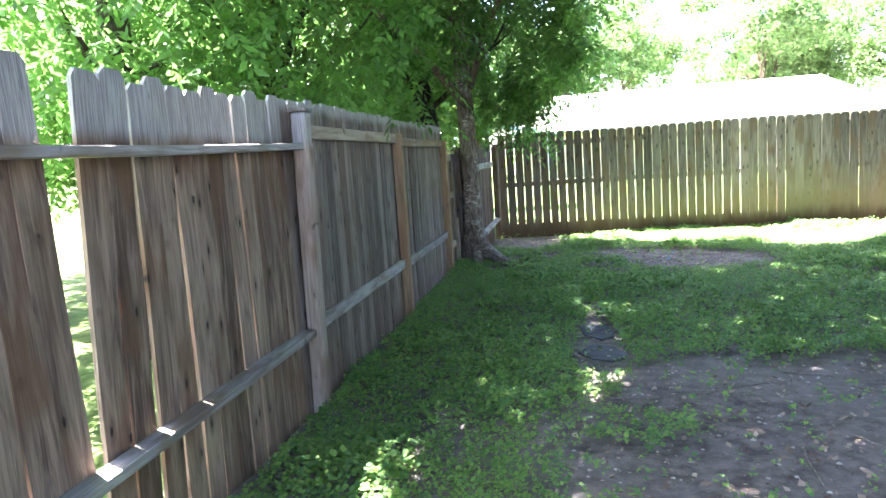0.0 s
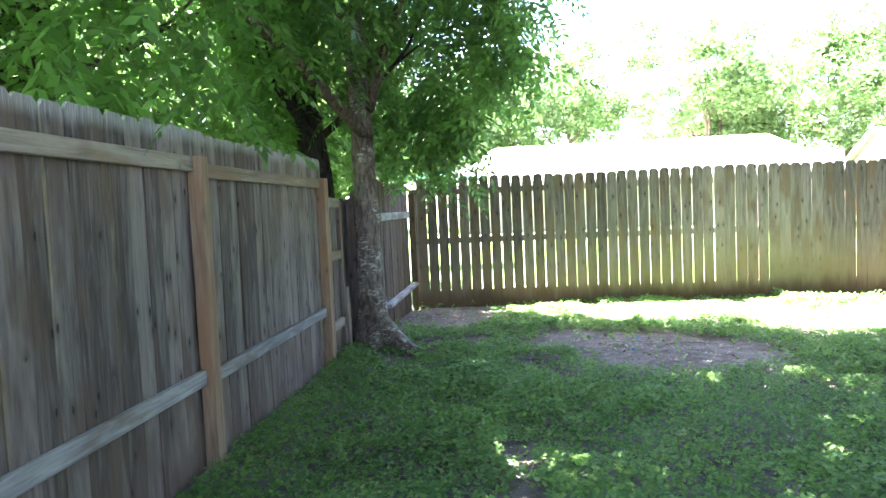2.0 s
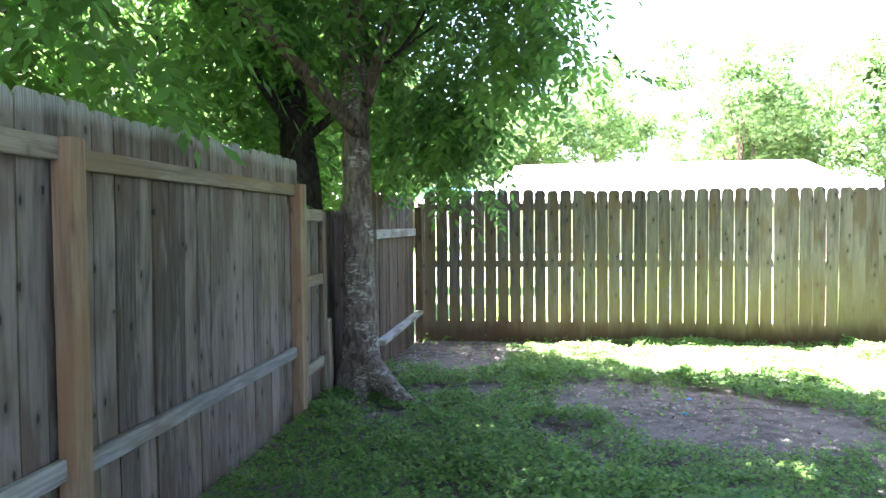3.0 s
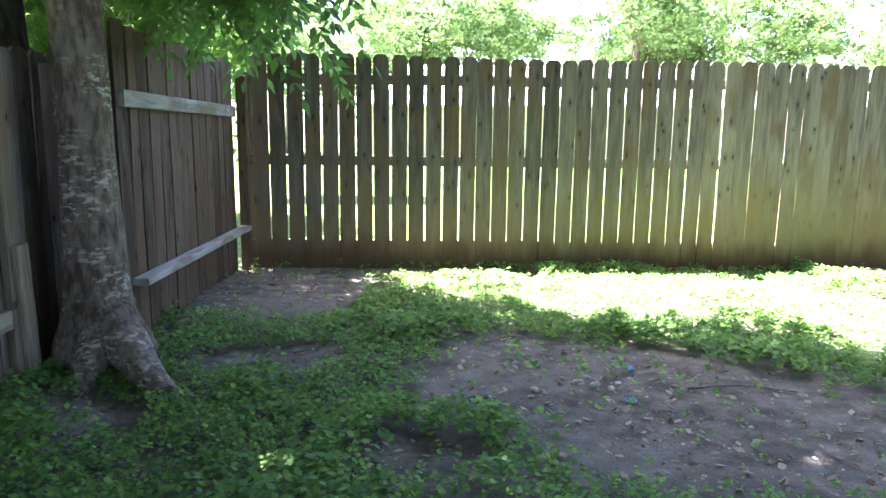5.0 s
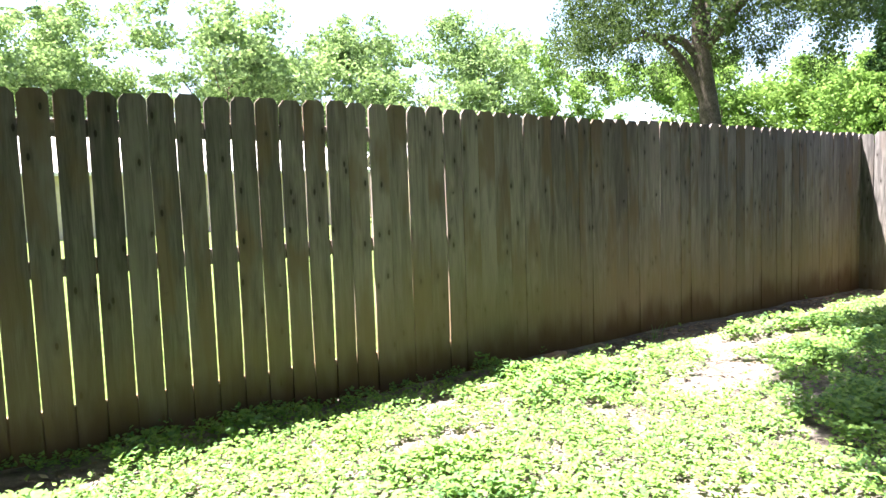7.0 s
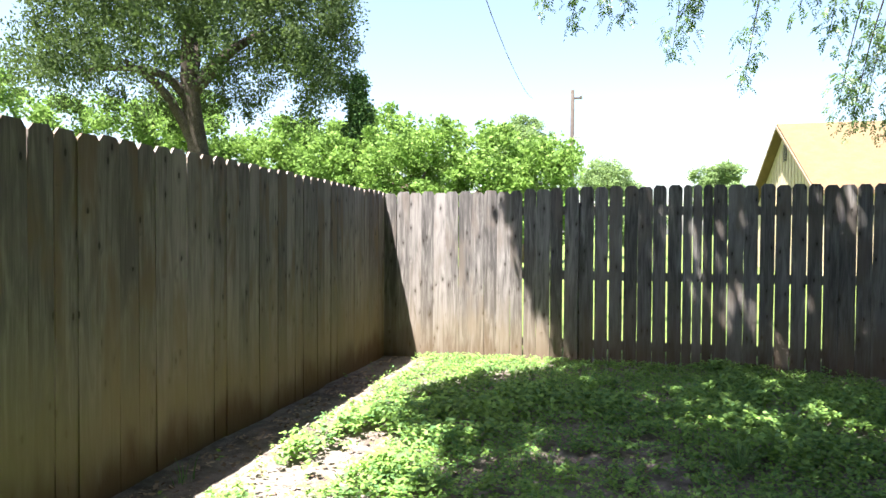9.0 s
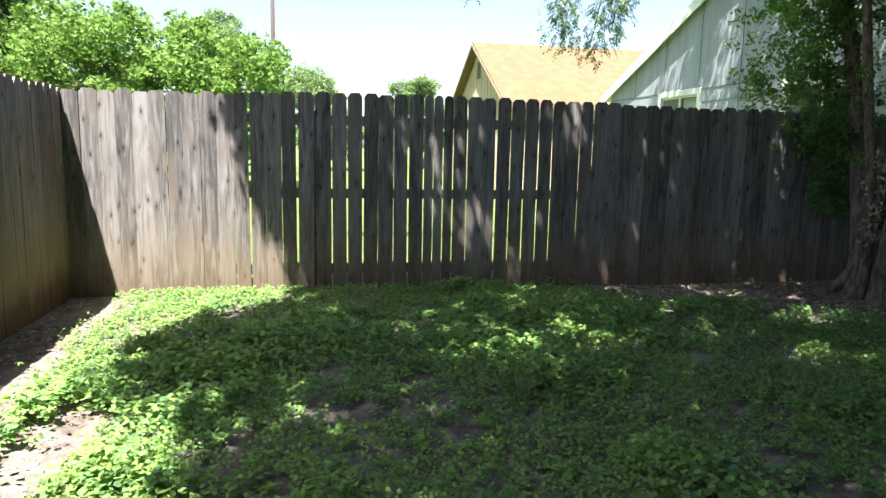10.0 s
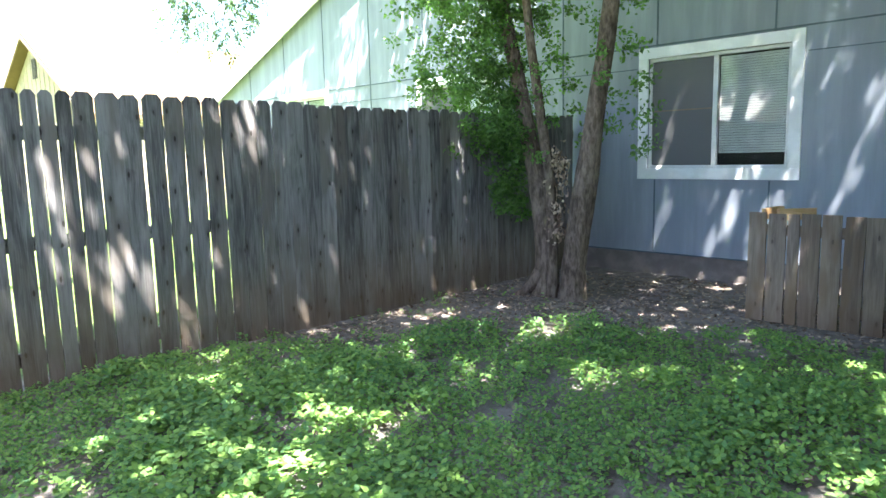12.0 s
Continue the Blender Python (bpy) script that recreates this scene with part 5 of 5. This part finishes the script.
# a blue cover seen over the corner of the fences
tarp = thing("tarpaulin", "blue tarpaulin stretched on thin poles in the neighbouring yard", "tarpaulin", at=(-0.1, 19.0, 0))
bm = bmesh.new()
bmesh.ops.create_grid(bm, x_segments=12, y_segments=8, size=1.0)
for v in bm.verts:
    v.co = Vector((v.co.x * 1.3, v.co.y * 0.9, 2.28 - 0.22 * abs(v.co.x) + 0.10 * noise.noise(v.co * 1.7)))
sheet = part("sheet", bm, blue_plastic, tarp)
sheet.modifiers.new("thickness", "SOLIDIFY").thickness = 0.004
for px, py in ((-1.25, -0.85), (1.25, -0.85), (-1.25, 0.85), (1.25, 0.85)):
    part("pole", tube([(px, py, -0.05), (px, py, 2.05)], [0.02, 0.02], 8), steel, tarp)


# ---- fences: posts, rails, then boards ----
def fence(name, label):
    return tagged(new(name), label, "fence", kind="")


def rail(parent, a, b, z, high, deep, material, label="", sag=0.0):
    """A level rail from a to b (x, y), its centre at the height z."""
    A, B = Vector((*a, 0)), Vector((*b, 0))
    L = (B - A).length
    bm = bmesh.new()
    n = 6
    rows = []
    for i in range(n + 1):
        s = sag * math.sin(math.pi * i / n)
        e = 0.004
        rows.append([bm.verts.new(p) for p in ((-deep / 2, -high / 2 + s + e, L * i / n), (-deep / 2 + e, -high / 2 + s, L * i / n), (deep / 2 - e, -high / 2 + s, L * i / n), (deep / 2, -high / 2 + s + e, L * i / n),
                                               (deep / 2, high / 2 + s - e, L * i / n), (deep / 2 - e, high / 2 + s, L * i / n), (-deep / 2 + e, high / 2 + s, L * i / n), (-deep / 2, high / 2 + s - e, L * i / n))])
    for p, q in zip(rows, rows[1:]):
        for k in range(8):
            bm.faces.new((p[k], p[(k + 1) % 8], q[(k + 1) % 8], q[k]))
    bm.faces.new(rows[0][::-1])
    bm.faces.new(rows[-1])
    bmesh.ops.recalc_face_normals(bm, faces=bm.faces)
    ob = part("rail", bm, material, parent, label)
    d = (B - A).normalized()
    side = Vector((0, 0, 1)).cross(d)
    m = Matrix((( -side.x, 0, d.x, A.x), (-side.y, 0, d.y, A.y), (0, 1, 0, z), (0, 0, 0, 1)))
    ob.matrix_basis = m
    return ob


def post(parent, x, y, top, size, material, label="", lean=(0, 0)):
    bm = block(size, size, top + 0.1, 0.006)
    return part("post", bm, material, parent, label, (x, y, -0.1), (lean[0], lean[1], 0))


def north_top(x):
    return 1.872 - 0.0055 * x + 0.006 * math.sin(x * 1.7)


fence_n = fence("fence", "grey weathered dog-eared picket fence, moss-stained near the ground")
# the lowest is made extra tall to block light between the board feet
for z, high in ((1.66, 0.09), (0.955, 0.09), (0.11, 0.26)):
    for a, b in ((0.30, 2.72), (2.72, 5.14), (5.14, 7.56), (7.56, 9.98), (9.98, 11.10)):
        rail(fence_n, (a + 0.004, NORTH + 0.016 + 0.021), (b - 0.004, NORTH + 0.016 + 0.021), z, high, 0.038, wood_north)
for x in (0.33, 2.72, 5.14, 7.56, 9.98):
    post(fence_n, x, NORTH + 0.016 + 0.04 + 0.048, 1.72, 0.089, wood_north)

fence_e = fence("fence", "grey dog-eared picket fence meeting the house wall")
for z in (1.59, 0.915, 0.20):
    for a, b in ((12.04, 9.95), (9.95, 7.53), (7.53, 5.11), (5.11, HOUSE + 0.02)):
        rail(fence_e, (EAST + 0.016 + 0.021, a - 0.004), (EAST + 0.016 + 0.021, b + 0.004), z, 0.09, 0.038, wood_east)
for y in (12.0, 9.95, 7.53, 5.11, 3.2):
    post(fence_e, EAST + 0.016 + 0.04 + 0.048, y, 1.68, 0.089, wood_east)

fence_w = fence("fence", "brown weathered board fence with posts and rails facing the yard")
rail(fence_w, (0.0, -1.2), (0.012, 3.62), 1.645, 0.038, 0.09, wood_grey, "silvered bowed rail laid flat", -0.035)
rail(fence_w, (0.0, -1.2), (0.0, 3.42), 0.52, 0.042, 0.09, wood_grey, "silvered rail laid flat")
part("post", block(0.092, 0.10, 1.90, 0.008), wood_post_old, fence_w, "sun-bleached post with a worn flat top", (0.0, 3.52, -0.06), (0, 1.0, 0))
part("post_cap", block(0.11, 0.115, 0.02, 0.005), wood_grey, fence_w, "", (0.033, 3.52, 1.842))
rail(fence_w, (-0.02, 3.57), (-0.02, 5.97), 1.735, 0.085, 0.038, wood_rail, "top rail between the posts")
rail(fence_w, (-0.02, 3.57), (-0.02, 5.97), 0.525, 0.085, 0.038, wood_grey, "low rail between the posts")
part("post", block(0.085, 0.092, 1.86, 0.006), wood_post, fence_w, "newer reddish post", (0.0, 6.02, -0.08))
rail(fence_w, (-0.02, 6.07), (-0.02, 8.47), 1.705, 0.082, 0.038, wood_rail, "top rail between the posts")
rail(fence_w, (-0.02, 6.07), (-0.02, 8.47), 0.505, 0.082, 0.038, wood_grey, "low rail between the posts")
part("post", block(0.085, 0.092, 1.83, 0.006), wood_post, fence_w, "newer reddish post", (0.0, 8.52, -0.08))
part("post", block(0.06, 0.085, 1.84, 0.006), wood_rail, fence_w, "second narrow post beside it", (-0.01, 8.63, -0.08))
for z in (1.53, 1.005, 0.31):
    rail(fence_w, (-0.02, 8.68), (-0.02, 9.12), z, 0.09, 0.038, wood_rail, "short rail")
part("post", block(0.04, 0.075, 1.55, 0.005), wood_rail, fence_w, "narrow upright", (-0.015, 9.16, -0.08))
part("brace", block(0.035, 0.09, 0.72, 0.005), wood_rail, fence_w, "short leaning board", (0.02, 9.22, -0.06), (3, 0, 0))
rail(fence_w, (0.30, 9.72), (0.29, 11.86), 1.36, 0.09, 0.038, wood_grey, "silvered top rail")
rail(fence_w, (0.345, 9.72), (0.335, 11.98), 0.36, 0.042, 0.09, wood_grey, "silvered rail laid flat")
part("post", block(0.086, 0.075, 1.75, 0.005), wood_dark, fence_w, "dark corner post", (0.318, 12.03, -0.08))
part("post", block(0.089, 0.089, 1.6, 0.005), wood_west, fence_w, "dark post", (0.0, 9.62, -0.08))

low_fence = fence("low_fence", "low enclosure of short brown boards standing by the house wall")
rail(low_fence, (8.42, 4.46), (6.3, 4.46), 0.15, 0.085, 0.038, wood_small)
rail(low_fence, (8.42, 4.46), (6.3, 4.46), 0.74, 0.085, 0.038, wood_small)
rail(low_fence, (8.33, 4.45), (8.30, 4.12), 0.86, 0.09, 0.038, wood_sunlit, "light wood rail, coloured orange as if in the sun")
rail(low_fence, (8.22, 4.45), (8.02, 4.22), 0.86, 0.09, 0.038, wood_sunlit, "light wood rail, coloured orange as if in the sun")
post(low_fence, 8.38, 4.40, 0.82, 0.07, wood_small)
post(low_fence, 7.2, 4.40, 0.82, 0.07, wood_small)

# boards
rb = random.Random(303)


def board_set(count, width, thick, ear, rng, rough, heights, bow=0.0):
    return [picket_mesh("picket", width + rng.uniform(-0.003, 0.003), heights(rng), thick, ear, rng, rough, rng.uniform(-bow, bow)) for _ in range(count)]


set_n = board_set(9, 0.1355, 0.016, 0.034, rb, 0.0012, lambda r: 1.90 + r.uniform(-0.008, 0.008), 0.002)
set_n_darker = board_set(9, 0.1375, 0.016, 0.034, rb, 0.0012, lambda r: 1.90 + r.uniform(-0.008, 0.008), 0.002)
set_n_wide = board_set(9, 0.1425, 0.016, 0.034, rb, 0.0015, lambda r: 1.895 + r.uniform(-0.01, 0.01), 0.002)
gap_x, k = 0.375, 0                        # the gap before the board being set
while gap_x < EAST - 0.02:
    step = 0.1532 if gap_x < 2.15 else 0.1461 if gap_x < 5.2 else 0.1425
    sparse = gap_x < 4.6 or k % 9 in (0, 4, 5)
    x = gap_x + step / 2
    me = rb.choice(set_n_darker if x < 3.85 else set_n if sparse else set_n_wide)
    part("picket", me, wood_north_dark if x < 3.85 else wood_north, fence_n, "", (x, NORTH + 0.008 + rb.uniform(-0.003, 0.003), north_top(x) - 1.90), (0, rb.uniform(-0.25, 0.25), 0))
    gap_x += step
    k += 1
set_e = board_set(9, 0.1305, 0.016, 0.034, rb, 0.0015, lambda r: 1.845 + r.uniform(-0.008, 0.008), 0.002)
set_e_wide = board_set(9, 0.144, 0.016, 0.034, rb, 0.0015, lambda r: 1.845 + r.uniform(-0.012, 0.012), 0.002)
half_board = board_set(1, 0.088, 0.016, 0.03, rb, 0.0015, lambda r: 1.845)[0]
gap_y, k = 12.085, 0
while gap_y > HOUSE + 0.14:
    sparse = 7.3 < gap_y < 10.7
    half = k in (22, 23, 24)
    step = 0.095 if half else 0.158 if k in (14, 15) else 0.1409 if k < 14 else 0.1440 if k < 22 else 0.1422
    me = half_board if half else rb.choice(set_e if sparse and k % 7 != 5 and k not in (14, 15) else set_e_wide)
    y = gap_y - step / 2
    top = float(np.interp(y, (3.0, 6.2, 8.0, 10.0, 10.8, 12.0), (-0.03, -0.022, 0.0, 0.0, -0.04, -0.045)))
    part("picket", me, wood_east, fence_e, "", (EAST + 0.008 + rb.uniform(-0.003, 0.003), y, top), (0, rb.uniform(-0.25, 0.25), 90))
    gap_y -= step
    k += 1
# west fence: boards behind the rails, tight, with a few gone crooked at its near end
set_w = board_set(12, 0.139, 0.017, 0.030, rb, 0.003, lambda r: 1.97 + r.uniform(-0.012, 0.012), 0.006)
set_w_dark = board_set(8, 0.139, 0.017, 0.030, rb, 0.004, lambda r: 1.97 + r.uniform(-0.02, 0.02), 0.008)
set_w_near = board_set(8, 0.139, 0.017, 0.030, rb, 0.004, lambda r: 1.97 + r.uniform(-0.02, 0.02), 0.010)
NEAR_BOARDS = ((1.513, -2.1), (1.367, -1.7), (1.22, -1.2), (1.07, -0.4), (0.92, 0.3), (1.665, 3.2), (1.812, 3.1), (1.985, 2.7), (2.152, 0.9), (2.298, 0.7), (2.444, 0.6), (2.588, 0.5))
for i, (y, tilt) in enumerate(NEAR_BOARDS):     # base and lean of the crooked boards
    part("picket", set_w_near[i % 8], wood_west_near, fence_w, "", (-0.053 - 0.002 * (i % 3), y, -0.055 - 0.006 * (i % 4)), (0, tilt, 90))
y = 0.77
while y > -1.3:
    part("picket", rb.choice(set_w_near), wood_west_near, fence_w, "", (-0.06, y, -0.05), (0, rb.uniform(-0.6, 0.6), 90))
    y -= 0.148
y = 2.745
while y < 9.95:
    near = y < 3.4
    lower = 0.0 if y < 8.6 else -0.36
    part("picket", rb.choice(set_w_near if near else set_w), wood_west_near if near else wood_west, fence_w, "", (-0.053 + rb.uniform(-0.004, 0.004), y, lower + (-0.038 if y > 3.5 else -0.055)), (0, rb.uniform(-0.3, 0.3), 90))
    y += rb.uniform(0.141, 0.144)
y = 9.78
while y < 11.95:
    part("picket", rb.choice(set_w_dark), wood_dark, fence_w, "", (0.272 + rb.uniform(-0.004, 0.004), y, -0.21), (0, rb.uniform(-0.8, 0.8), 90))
    y += rb.uniform(0.141, 0.149)
for k in range(2):
    part("picket", rb.choice(set_w), wood_west, fence_w, "", (0.02 + 0.142 * k, 9.80, -0.30), (0, 0, 0))
set_low = board_set(5, 0.130, 0.016, 0.0, rb, 0.002, lambda r: 0.87 + r.uniform(-0.01, 0.01))
set_low_narrow = board_set(2, 0.082, 0.016, 0.0, rb, 0.002, lambda r: 0.87)
x, i = 8.36, 0
while x > 6.35:
    narrow = i == 2
    part("picket", rb.choice(set_low_narrow if narrow else set_low), wood_small, low_fence, "", (x, 4.489, 0.0), (0, rb.uniform(-0.6, 0.6), 0))
    x -= 0.122 if i in (1, 2) else 0.148
    i += 1
